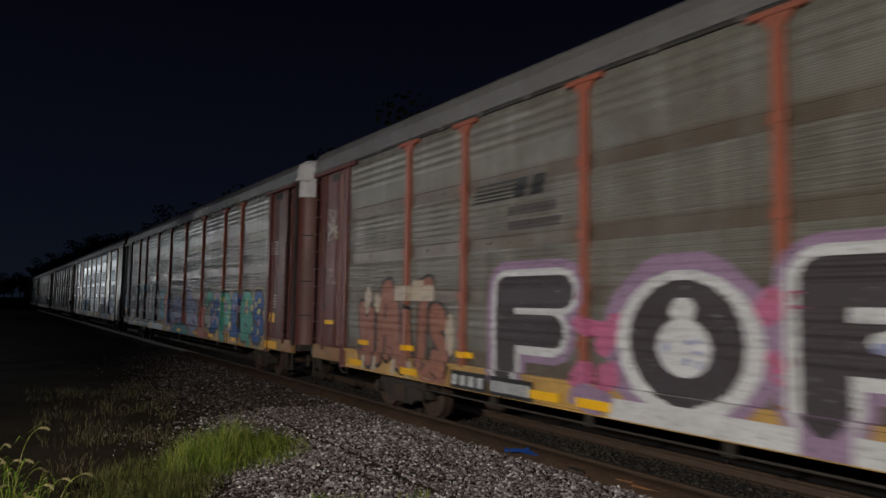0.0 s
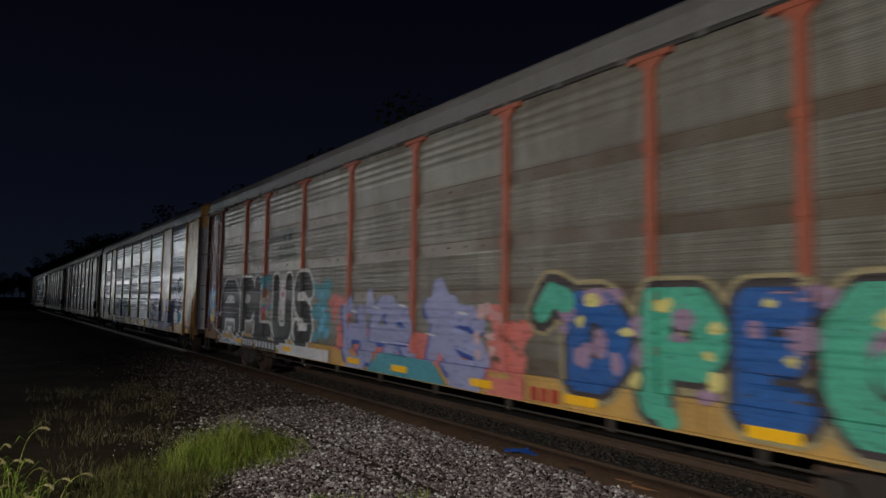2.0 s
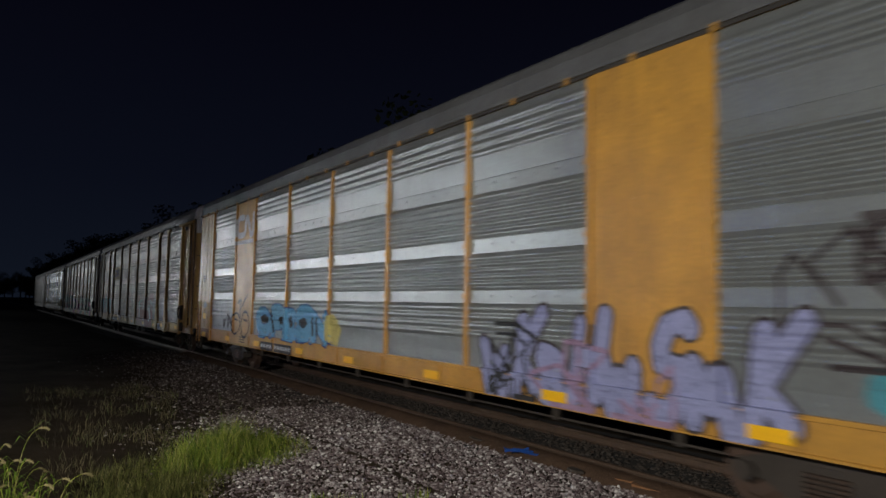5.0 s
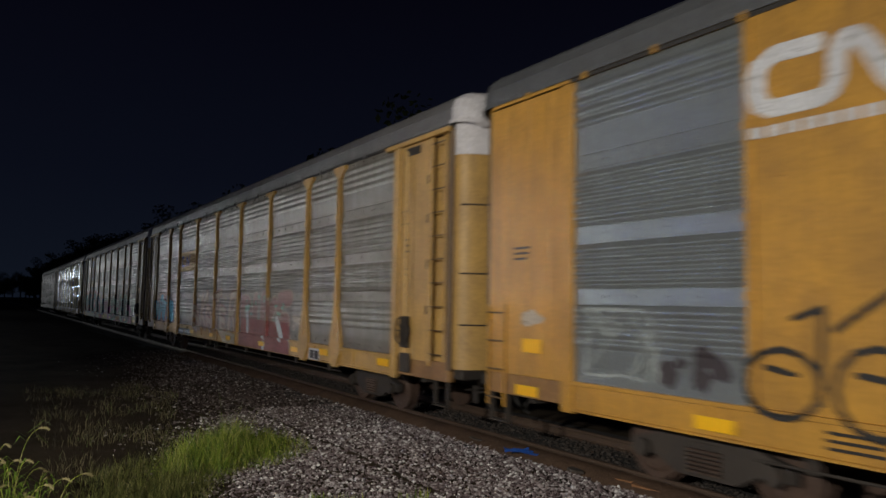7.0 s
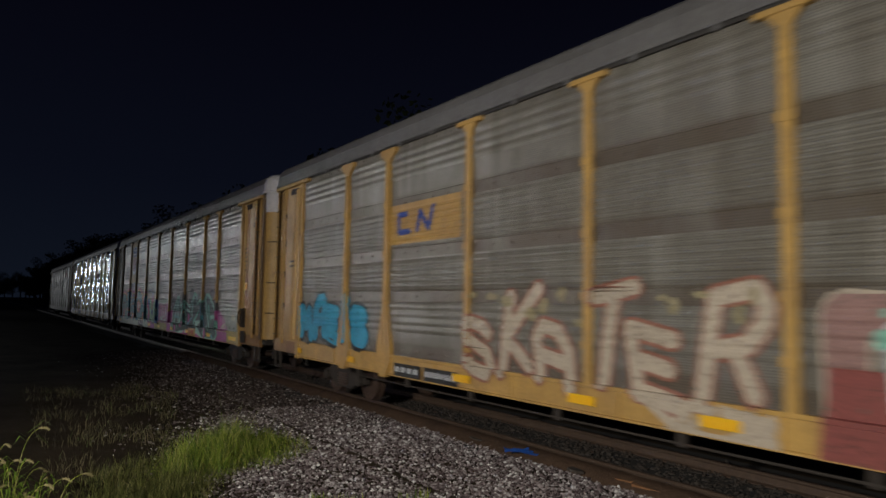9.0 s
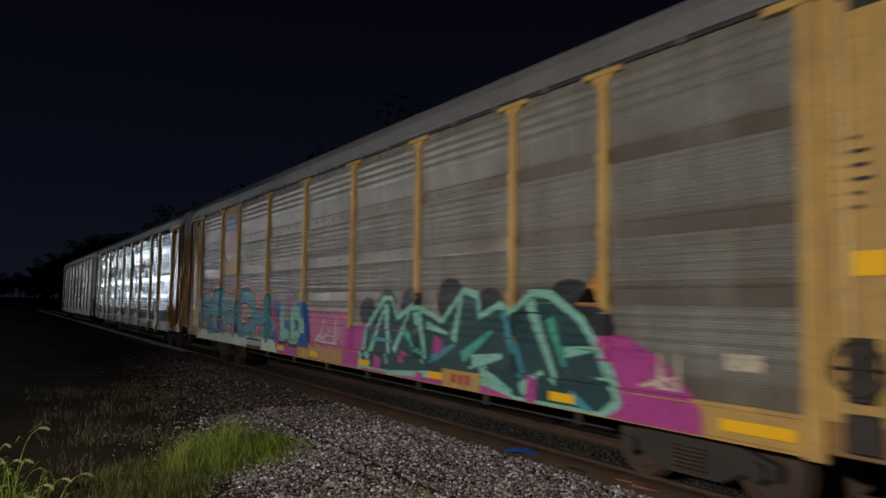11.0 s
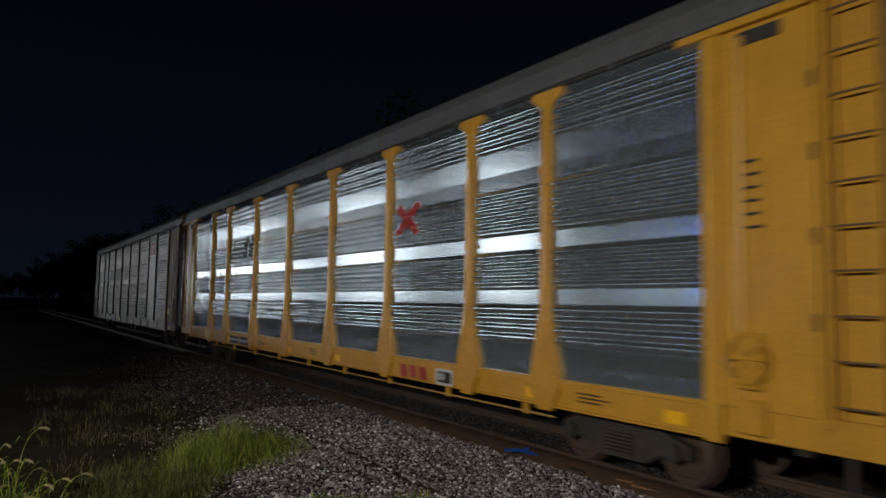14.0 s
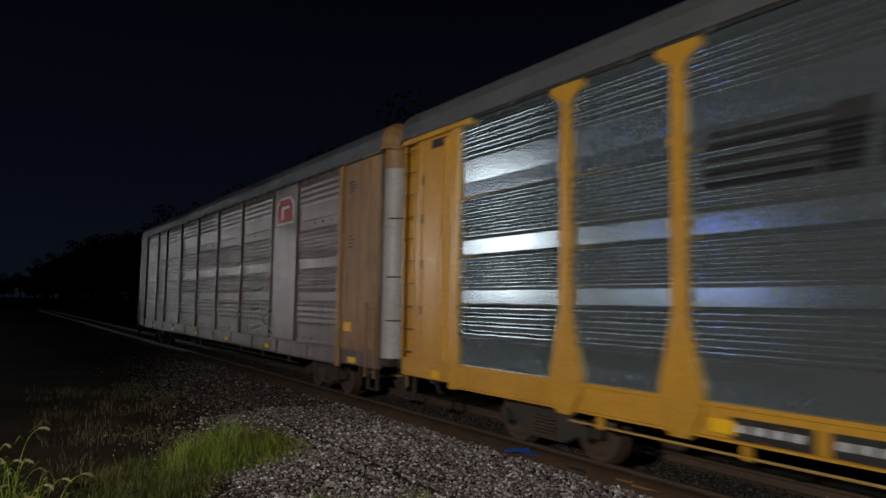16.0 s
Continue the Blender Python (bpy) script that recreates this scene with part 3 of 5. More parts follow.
def side_profile():
    """All heights at which the side surface bends, with its depth."""
    out = []
    for i, (a, b) in enumerate(zip(SEAMS, SEAMS[1:])):
        out += [(a + z, d) for z, d in sheet_profile(i, b - a)]
    return out


SIDE_BENDS = side_profile()
STRIPS = {z for z in SEAMS[1:-1]} | {z + 0.19 for z in SEAMS[1:-1]}


def sheet_mesh(w, i, h, material, cache={}):
    key = (round(w, 3), i, material.name)
    if key not in cache:
        bm = bmesh.new()
        rows = [[bm.verts.new((-d, y, z)) for y in (-w / 2, w / 2)] for z, d in sheet_profile(i, h, {SILVER: 0.95, SILVER_OLD: 0.75}.get(material, 0.5))]
        for p, q in zip(rows, rows[1:]):
            f = bm.faces.new((p[0], q[0], q[1], p[1]))
            f.smooth = RIBS[i][0] - 0.005 < p[0].co.z < RIBS[i][0] + RIBS[i][1] * RIBS[i][2]
        # bolts along the rims
        for z in (0.10, h - 0.075):
            for k in range(max(2, int(w / 0.45))):
                y = -w / 2 + 0.16 + k * (w - 0.32) / max(1, int(w / 0.45) - 1)
                box(bm, -0.022, 0.0, y - 0.018, y + 0.018, z - 0.018, z + 0.018)
        me = bpy.data.meshes.new("side_sheet")
        bm.to_mesh(me)
        bm.free()
        me.materials.append(material)
        cache[key] = me
    return cache[key]


def shared(name, build, material, cache={}):
    key = (name, build, material.name)
    if key not in cache:
        bm = bmesh.new()
        build(bm)
        me = bpy.data.meshes.new(name)
        bm.to_mesh(me)
        bm.free()
        me.materials.append(material)
        cache[key] = me
    return cache[key]


def post_t(bm):
    """Straight hat-section post with a T head."""
    box(bm, -0.085, 0.0, -0.075, 0.075, 1.10, 5.02, 0.008)
    box(bm, -0.10, 0.005, -0.34, 0.34, 5.0, 5.075, 0.01)
    prism_x(bm, [(-0.075, 4.86), (0.075, 4.86), (0.2, 5.0), (-0.2, 5.0)], -0.08, -0.02)
    for z in (1.6, 2.22, 3.02, 3.96):
        box(bm, -0.093, -0.08, -0.10, 0.10, z - 0.05, z + 0.05)


def post_slim(bm):
    box(bm, -0.075, 0.0, -0.05, 0.05, 1.10, 5.05, 0.006)
    for z in (2.22, 3.02, 3.96):
        box(bm, -0.083, -0.07, -0.07, 0.07, z - 0.04, z + 0.04)


def post_gusset(bm):
    """Heavy post that flares into the side sill and into a bracket under the eave."""
    prism_x(bm, [(-0.31, 0.98), (0.31, 0.98), (0.29, 1.25), (0.10, 2.02), (0.085, 4.82), (0.31, 4.99), (0.31, 5.07), (-0.31, 5.07), (-0.31, 4.99), (-0.085, 4.82), (-0.10, 2.02), (-0.29, 1.25)], -0.085, -0.005)
    prism_x(bm, [(-0.31, 0.98), (0.31, 0.98), (0.13, 0.70), (-0.13, 0.70)], -0.10, -0.005)
    box(bm, -0.10, -0.08, -0.03, 0.03, 1.3, 4.8)
    for z in (2.22, 3.02, 3.96):
        box(bm, -0.092, -0.08, -0.12, 0.12, z - 0.05, z + 0.05)


def build_roof(car, material, cap):
    prof = [(1.53, 5.13), (1.53, 5.19), (1.49, 5.21), (1.485, 5.41), (1.42, 5.57), (1.27, 5.67), (0.8, 5.74), (0, 5.77)]
    prof = [(-x, z) for x, z in prof] + [(x, z) for x, z in prof[-2::-1]]
    bm = bmesh.new()
    n = 19
    step = (2 * CORNER - 0.1) / n
    rows = []
    for i in range(n):
        a = -CORNER + 0.05 + i * step
        for y, k in ((a, 0.0), (a + step - 0.07, 0.0), (a + step - 0.055, 0.006), (a + step - 0.012, 0.006)):
            rows.append([bm.verts.new((x * (1 + k * 0.5), y, z + (k if z > 5.3 else 0))) for x, z in prof])
    rows.append([bm.verts.new((x, CORNER - 0.05, z)) for x, z in prof])
    for p, q in zip(rows, rows[1:]):
        for i in range(len(prof) - 1):
            bm.faces.new((p[i], p[i + 1], q[i + 1], q[i]))
    bm.faces.new(rows[0])
    bm.faces.new(rows[-1][::-1])
    bmesh.ops.recalc_face_normals(bm, faces=bm.faces)
    part("roof", bm, material, car, "weathered grey metal roof with cross seams")
    # domed end of the roof over each door
    for end in (-1, 1):
        bm = bmesh.new()
        rows = []
        for s, drop, narrow in ((0.0, 0.0, 1.0), (0.18, 0.01, 0.985), (0.33, 0.05, 0.93), (0.42, 0.12, 0.84), (0.45, 0.25, 0.78)):
            rows.append([bm.verts.new((x * narrow, end * (CORNER - 0.05 + s), max(5.0, z - drop * (1 if z > 5.3 else 0.3)))) for x, z in prof])
        for p, q in zip(rows, rows[1:]):
            for i in range(len(prof) - 1):
                bm.faces.new((p[i], p[i + 1], q[i + 1], q[i]) if end > 0 else (p[i + 1], p[i], q[i], q[i + 1]))
        bm.faces.new(rows[-1])
        bmesh.ops.recalc_face_normals(bm, faces=bm.faces)
        part("roof_end", bm, cap if end < 0 else material, car)


def end_plan(n=10):
    """Plan of the rounded end, from the side to the middle: x, y past the corner."""
    out = []
    for i in range(n + 1):
        a = math.pi / 2 * i / n
        out.append((0.42 + 1.0 * math.cos(a) ** 0.8 if i < n else 0.42, 0.40 * math.sin(a)))
    return out + [(0.0, 0.40)]


def build_end_doors(car, material, cap, cap_z, label):
    """Two curved door leaves at each end, with their upper sheeting."""
    plan = end_plan()
    for end in (-1, 1):
        for side in (-1, 1):
            def leaf(z0, z1, out):
                bm = bmesh.new()
                rows = [[bm.verts.new((side * (x + out), end * (CORNER - 0.02 + y + out), z)) for x, y in plan] for z in (z0, z1)]
                for i in range(len(plan) - 1):
                    bm.faces.new((rows[0][i], rows[0][i + 1], rows[1][i + 1], rows[1][i]))
                bmesh.ops.recalc_face_normals(bm, faces=bm.faces)
                for f in bm.faces:
                    f.smooth = True
                return bm
            door = part("end_door", leaf(1.02, 5.05, 0.0), material, car, label)
            part("upper_sheeting", leaf(cap_z, 5.35, 0.012), cap, door)
            for z in (1.75, 2.6, 3.75):
                bm = bmesh.new()
                for (x, y), (x2, y2) in zip(plan[2:-2], plan[3:-1]):
                    cyl(bm, (side * (x + .012), end * (CORNER - 0.02 + y + .012), z), (side * (x2 + .012), end * (CORNER - 0.02 + y2 + .012), z), 0.014, 5)
                part("door_rib", bm, UNDER, door)
            bm = bmesh.new()
            box(bm, side * 1.47 - 0.03, side * 1.47 + 0.03, end * (CORNER - 0.05) - 0.05, end * (CORNER - 0.05) + 0.05, 1.0, 5.05, 0.01)
            part("door_hinge_post", bm, UNDER if material is BROWN else RUNG, car)


def build_ladder(car, side, yc, z0, z1, material, width=0.42):
    n = int((z1 - z0) / 0.40)
    bm = bmesh.new()
    for s in (-1, 1):
        box(bm, side * 1.53 - 0.012, side * 1.53 + 0.012, yc + s * width / 2 - 0.025, yc + s * width / 2 + 0.025, z0, z1)
    lad = part("ladder", bm, material, car)
    for i in range(n + 1):
        z = z0 + 0.12 + i * (z1 - z0 - 0.24) / n
        bm = bmesh.new()
        cyl(bm, (side * 1.56, yc - width / 2, z), (side * 1.56, yc + width / 2, z), 0.013, 6)
        part("rung", bm, RUNG, lad)


def build_end_panel(car, end, side, paint_m, style):
    """The painted bay between the last sheet and the corner."""
    y0, y1 = sorted((end * EDGE, end * (CORNER - 0.08)))
    bm = bmesh.new()
    if style == "ladder":
        # door-like panel with a rolled rib, a dark slot, and a recessed ladder bay
        split = end * (CORNER - 0.68)
        a, b = sorted((end * EDGE, split - end * 0.06))
        box(bm, side * 1.49 - 0.015, side * 1.49 + 0.015, a, b, 1.10, 5.0, 0.006)
        mid = (a + b) / 2
        part("end_panel", bm, paint_m, car)
        bm = bmesh.new()
        prism_x(bm, [(mid - 0.05, 1.14), (mid + 0.05, 1.14), (mid + 0.05, 4.85), (mid - 0.05, 4.85)], side * 1.505, side * 1.515)
        part("panel_rib", bm, paint_m, car)
        bm = bmesh.new()
        c, d = sorted((split, end * (CORNER - 0.08)))
        box(bm, side * 1.40 - 0.015, side * 1.40 + 0.015, c - 0.1, d, 1.05, 5.02)
        part("ladder_back", bm, paint_m, car)
        bm = bmesh.new()
        box(bm, side * 1.50 - 0.03, side * 1.50 + 0.03, split - 0.035, split + 0.035, 1.02, 5.05, 0.008)
        part("ladder_post", bm, paint_m, car)
        bm = bmesh.new()
        cyl(bm, (side * 1.49, mid - end * 0.25, 1.15), (side * 1.49, mid - end * 0.25, 4.9), 0.07, 10)
    else:
        box(bm, side * 1.49 - 0.015, side * 1.49 + 0.015, y0, y1, 1.10, 5.06, 0.006)
        part("end_panel", bm, paint_m, car)
        bm = bmesh.new()
        for k in (0.25, 0.5, 0.8):
            y = y0 + (y1 - y0) * k
            box(bm, side * 1.508 - 0.006, side * 1.508 + 0.006, y - 0.05, y + 0.05, 1.14, 5.02, 0.004)
    panel = part("rolled_rib", bm, paint_m, car)
    bm = bmesh.new()
    e = end * EDGE
    box(bm, side * 1.515 - 0.04, side * 1.515 + 0.04, e - 0.10, e + 0.12, 0.72, 5.06, 0.01)
    part("corner_post", bm, paint_m, car)
    if style == "ladder":
        bm = bmesh.new()
        ya, yb = sorted((end * (EDGE - 0.45), end * (CORNER - 0.05)))
        box(bm, side * 1.53 - 0.05, side * 1.53 + 0.05, ya, yb, 5.0, 5.09, 0.01)
        part("top_rail", bm, paint_m, car)
        build_ladder(car, side, end * (CORNER - 0.36), 1.12, 4.98, paint_m)
        bm = bmesh.new()
        s = end * (CORNER - 0.72)
        for z in (1.9, 2.7, 3.5, 4.2):
            hb = bmesh.new()
            box(hb, side * 1.5 - 0.02, side * 1.5 + 0.02, s - end * 0.05 - 0.02, s - end * 0.05 + 0.02, z, z + 0.16)
            part("hinge", hb, DARK_SLOT, panel)
        box(bm, side * 1.495 - 0.022, side * 1.495 + 0.022, mid - 0.24, mid + 0.26, 4.80, 4.95)
        part("latch", bm, DARK_SLOT, panel)
    else:
        build_ladder(car, side, end * (CORNER - 0.30), 0.62, 2.1, paint_m, 0.4)


def build_wheelset(truck, y):
    bm = bmesh.new()
    for s in (-1, 1):
        cyl(bm, (s * 0.70, y, 0.42), (s * 0.83, y, 0.42), 0.42, 28)
        cyl(bm, (s * 0.66, y, 0.42), (s * 0.70, y, 0.42), 0.45, 28)
        cyl(bm, (s * 0.83, y, 0.42), (s * 0.85, y, 0.42), 0.33, 24, 0.30)
    cyl(bm, (-1.02, y, 0.42), (1.02, y, 0.42), 0.075, 12)
    part("wheelset", bm, WHEEL, truck)


def build_truck(car, y):
    bm = bmesh.new()
    box(bm, -1.05, 1.05, y - 0.16, y + 0.16, 0.34, 0.62, 0.02)
    truck = part("truck", bm, UNDER, car, "grimy cast steel four-wheel truck")
    build_wheelset(truck, y - 0.89)
    build_wheelset(truck, y + 0.89)
    for s in (-1, 1):
        bm = bmesh.new()
        prism_x(bm, [(y - 1.10, 0.36), (y - 1.10, 0.52), (y - 0.80, 0.60), (y - 0.45, 0.74), (y + 0.45, 0.74), (y + 0.80, 0.60), (y + 1.10, 0.52), (y + 1.10, 0.36), (y + 0.72, 0.36), (y + 0.40, 0.20), (y - 0.40, 0.20), (y - 0.72, 0.36)], s * 0.92, s * 1.04)
        for k in (-0.89, 0.89):
            cyl(bm, (s * 1.0, y + k, 0.42), (s * 1.13, y + k, 0.42), 0.11, 12)
        fr = part("side_frame", bm, UNDER, truck)
        for k in range(3):
            bm = bmesh.new()
            yy = y + (k - 1) * 0.16
            for j in range(6):
                cyl(bm, (s * 1.07, yy, 0.26 + j * 0.05), (s * 1.07, yy, 0.285 + j * 0.05), 0.062, 10)
            part("spring", bm, WHEEL, fr)


def build_underframe(car, sill_m, pipe_m):
    bm = bmesh.new()
    box(bm, -0.35, 0.35, -13.6, 13.6, 0.62, 1.0, 0.02)
    box(bm, -1.42, 1.42, -13.5, 13.5, 1.0, 1.10)
    for i in range(15):
        y = -12.6 + i * 1.8
        box(bm, -1.4, 1.4, y - 0.05, y + 0.05, 0.72, 1.0)
    part("underframe", bm, UNDER, car)
    for side in (-1, 1):
        bm = bmesh.new()
        prof = [(1.46, 0.745), (1.53, 0.745), (1.53, 0.77), (1.505, 0.78), (1.505, 1.075), (1.55, 1.085), (1.55, 1.13), (1.44, 1.13), (1.44, 1.1), (1.46, 1.08)]
        prism_y(bm, [(side * x, z) for x, z in prof], -EDGE - 0.1, EDGE + 0.1)
        for i in range(-5, 6):
            y = i * 2.15 + 0.9
            box(bm, side * 1.515 - 0.012, side * 1.515 + 0.012, y - 0.04, y + 0.04, 0.78, 1.08)
        sill = part("side_sill", bm, sill_m, car)
        bm = bmesh.new()
        for y0, y1 in ((-EDGE, -CORNER + 0.05), (EDGE, CORNER - 0.05)):
            a, b = sorted((y0, y1))
            bm = bmesh.new()
            box(bm, side * 1.42 - 0.06, side * 1.42 + 0.06, a, b, 0.80, 1.12, 0.01)
            part("end_sill", bm, sill_m if sill_m in (YELLOW_NEW, PANEL_PINK) else YELLOW_WORN, car)
        bm = bmesh.new()
        cyl(bm, (side * 1.40, -9.0, 0.60), (side * 1.40, 9.0, 0.60), 0.016, 6)
        pipe = part("brake_pipe", bm, pipe_m, car)
        for i in range(9):
            y = -8.4 + i * 2.1
            bm = bmesh.new()
            box(bm, side * 1.41 - 0.03, side * 1.41 + 0.03, y - 0.05, y + 0.05, 0.57, 0.72, 0.005)
            part("pipe_bracket", bm, sill_m if sill_m is YELLOW_NEW else UNDER, pipe)
        for end in (-1, 1):
            y = end * (CORNER - 0.30)
            bm = bmesh.new()
            for k in (-0.2, 0.2):
                box(bm, side * 1.44 - 0.03, side * 1.44 + 0.03, y + k - 0.03, y + k + 0.03, 0.40, 0.86, 0.006)
            box(bm, side * 1.44 - 0.05, side * 1.44 + 0.05, y - 0.23, y + 0.23, 0.385, 0.415, 0.006)
            part("sill_step", bm, UNDER, car, "grimy steel sill step")
    for end in (-1, 1):
        bm = bmesh.new()
        box(bm, -1.40, 1.40, end * 13.72 - 0.14, end * 13.72 + 0.14, 0.86, 1.02, 0.02)
        box(bm, -0.22, 0.22, end * 13.8 - 0.35, end * 13.8 + 0.35, 0.62, 0.92, 0.03)
        part("end_platform", bm, UNDER, car)
        bm = bmesh.new()
        box(bm, -0.09, 0.09, end * 14.0 - 0.2, end * 14.0 + 0.12, 0.70, 0.88, 0.02)
        box(bm, -0.17 + 0.04 * end, 0.15 + 0.04 * end, end * 14.17 - 0.09, end * 14.17 + 0.055, 0.64, 0.92, 0.04)
        part("coupler", bm, UNDER, car)
        bm = bmesh.new()
        pts = [(-0.3, end * 13.9, 0.68), (-0.33, end * 14.0, 0.5), (-0.28, end * 14.1, 0.36), (-0.2, end * 14.16, 0.32)]
        for a, b in zip(pts, pts[1:]):
            cyl(bm, a, b, 0.028, 7)
        part("air_hose", bm, DARK_SLOT, car)
        bm = bmesh.new()
        cyl(bm, (-1.38, end * 13.95, 0.72), (0, end * 13.95, 0.78), 0.014, 6)
        box(bm, -1.20, -1.12, end * 13.93 - 0.03, end * 13.93 + 0.03, 0.50, 0.78, 0.008)
        part("uncoupling_lever", bm, pipe_m, car)


def build_brake_gear(car, y, material):
    """Hand brake housing and wheel near the front corner."""
    bm = bmesh.new()
    box(bm, -1.60, -1.50, y - 0.13, y + 0.13, 1.30, 1.86, 0.02)
    box(bm, -1.58, -1.50, y - 0.17, y + 0.17, 0.86, 1.2, 0.02)
    for k in range(16):
        a, b = 2 * math.pi * k / 16, 2 * math.pi * (k + 1) / 16
        cyl(bm, (-1.64, y + 0.24 * math.cos(a), 1.6 + 0.24 * math.sin(a)), (-1.64, y + 0.24 * math.cos(b), 1.6 + 0.24 * math.sin(b)), 0.016, 5)
    for k in range(4):
        a = math.pi * k / 4
        cyl(bm, (-1.63, y - 0.24 * math.cos(a), 1.6 - 0.24 * math.sin(a)), (-1.63, y + 0.24 * math.cos(a), 1.6 + 0.24 * math.sin(a)), 0.011, 5)
    part("hand_brake", bm, material, car, "grimy hand brake wheel and gear housing")


def rack_car(label, sheet_m, post_m, end_m, sill_m, roof_m, style, posts, cap_m, cap_z, door_m, plates=(), brake=None):
    car = empty("auto_rack_car", pose(TRACK_X, 0, 0), label, "rail car", "cars of the freight train")
    bounds = (-EDGE,) + POSTS + (EDGE,)
    for side in (-1, 1):
        turn = pose(0, 0, 0, 0, 0, 0 if side < 0 else 180)
        for k, (a, b) in enumerate(zip(bounds, bounds[1:])):
            bay = part_empty(car, "side_bay", side, (a + b) / 2, b - a, sheet_m, plates, turn)
        for k, y in enumerate(POSTS):
            build = posts[k % len(posts)]
            place("post", shared("post", build, post_m), car, at=turn @ pose(-FACE + 0.008, y * (1 if side < 0 else -1), 0))
        for end in (-1, 1):
            build_end_panel(car, end, side, end_m, style)
    for side in (-1, 1):
        bm = bmesh.new()
        box(bm, side * 1.47 - 0.04, side * 1.47 + 0.04, -CORNER + 0.1, CORNER - 0.1, 5.085, 5.14, 0.006)
        for i in range(22):
            y = -12.6 + i * 1.2
            box(bm, side * 1.525 - 0.012, side * 1.525 + 0.012, y - 0.035, y + 0.035, 5.06, 5.16)
        part("eave_rail", bm, post_m if style == "plain" else roof_m, car)
        # dark strip in front of the sheets; its colour paints the eave gap's shade
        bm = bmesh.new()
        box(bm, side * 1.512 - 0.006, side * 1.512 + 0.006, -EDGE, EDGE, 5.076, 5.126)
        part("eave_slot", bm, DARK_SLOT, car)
    build_roof(car, roof_m, cap_m)
    build_end_doors(car, door_m, cap_m, cap_z, "curved end door")
    build_underframe(car, sill_m, YELLOW_OLD if sill_m is YELLOW_NEW else UNDER)
    build_truck(car, -9.9)
    build_truck(car, 9.9)
    if brake:
        build_brake_gear(car, -12.15, brake)
    return car


def part_empty(car, name, side, yc, w, sheet_m, plates, turn):
    """One bay: four sheets one above another, each a part of the car; painted plates cover some bays."""
    for i, (z0, z1) in enumerate(zip(SEAMS, SEAMS[1:])):
        m = sheet_m
        for p0, p1, pz0, pz1, pm in plates:
            if p0 - 0.1 <= yc <= p1 + 0.1 and pz0 <= (z0 + z1) / 2 <= pz1:
                m = None
                if i == 0 or not (pz0 <= (SEAMS[i - 1] + z0) / 2 <= pz1):
                    bm = bmesh.new()
                    box(bm, -0.03, 0.0, -w / 2, w / 2, z0, min(pz1, 5.09), 0.006)
                    for z in (1.9, 2.75, 3.4, 4.3):
                        if z0 < z < pz1:
                            for yy in (-w * 0.3, 0.1 * w, w * 0.32):
                                box(bm, -0.036, -0.03, yy - 0.07, yy + 0.07, z - 0.012, z + 0.012)
                    part("plate_panel", bm, pm, car, at=turn @ pose(-FACE, yc * (1 if side < 0 else -1), 0))
        if m is not None:
            place("side_sheet", sheet_mesh(w, i, z1 - z0, m), car, at=turn @ pose(-FACE, yc * (1 if side < 0 else -1), z0))


PLATES = {
    2: ((-8.95, -7.05, 1.1, 5.2, YELLOW), (7.05, 8.95, 1.1, 5.2, YELLOW)),
    4: ((7.05, 8.95, 2.95, 5.2, YELLOW_OLD),),
    6: ((-8.95, -7.05, 1.1, 5.2, PANEL_PINK),),
}
CARS = [
    rack_car("grimy auto rack car with oxide red posts and graffiti", PANEL_TAN, RED_POST, BROWN, YELLOW_OLD, ROOF_GREY, "ladder", (post_t,), WHITE_CAP, 4.72, BROWN),
    rack_car("tan auto rack car with oxide red posts, large coloured graffiti", PANEL_TAN, RED_POST, BROWN, YELLOW_OLD, ROOF_GREY, "ladder", (post_t,), WHITE_CAP, 4.72, BROWN),
    rack_car("yellow auto rack car with galvanised sheets and yellow plates", SILVER_OLD, YELLOW, YELLOW, YELLOW, ROOF_DARK, "plain", (post_slim,), YELLOW, 4.75, CHROME_DOOR,
             plates=PLATES[2]),
    rack_car("yellow auto rack car with dusty grey sheets and flared posts", PANEL_GREY, YELLOW_OLD, YELLOW_OLD, YELLOW_OLD, ROOF_GREY, "ladder", (post_gusset, post_gusset, post_t, post_t, post_t, post_t, post_gusset, post_gusset), WHITE_CAP, 4.6, YELLOW_OLD, brake=UNDER),
    rack_car("yellow auto rack car with brownish grey sheets covered in bright graffiti", PANEL_GREY, YELLOW_OLD, YELLOW_OLD, YELLOW_OLD, ROOF_GREY, "ladder", (post_t,), WHITE_CAP, 4.6, YELLOW_OLD,
             plates=PLATES[4], brake=UNDER),
    rack_car("clean galvanised auto rack car with fresh yellow flared posts and sill", SILVER, YELLOW_NEW, YELLOW_NEW, YELLOW_NEW, ROOF_DARK, "ladder", (post_gusset,), WHITE_CAP, 4.6, YELLOW_NEW, brake=YELLOW_NEW),
    rack_car("last auto rack car, dust-coated sheets and worn yellow end", PANEL_PINK, PANEL_PINK, YELLOW_WORN, PANEL_PINK, ROOF_DARK, "plain", (post_slim,), YELLOW_WORN, 4.75, GREY_DOOR,
             plates=PLATES[6]),
]


# ---- paint on the car sides: lettering, graffiti, signs ----
PLATES_NOW = []
RELIEF = [1.0]


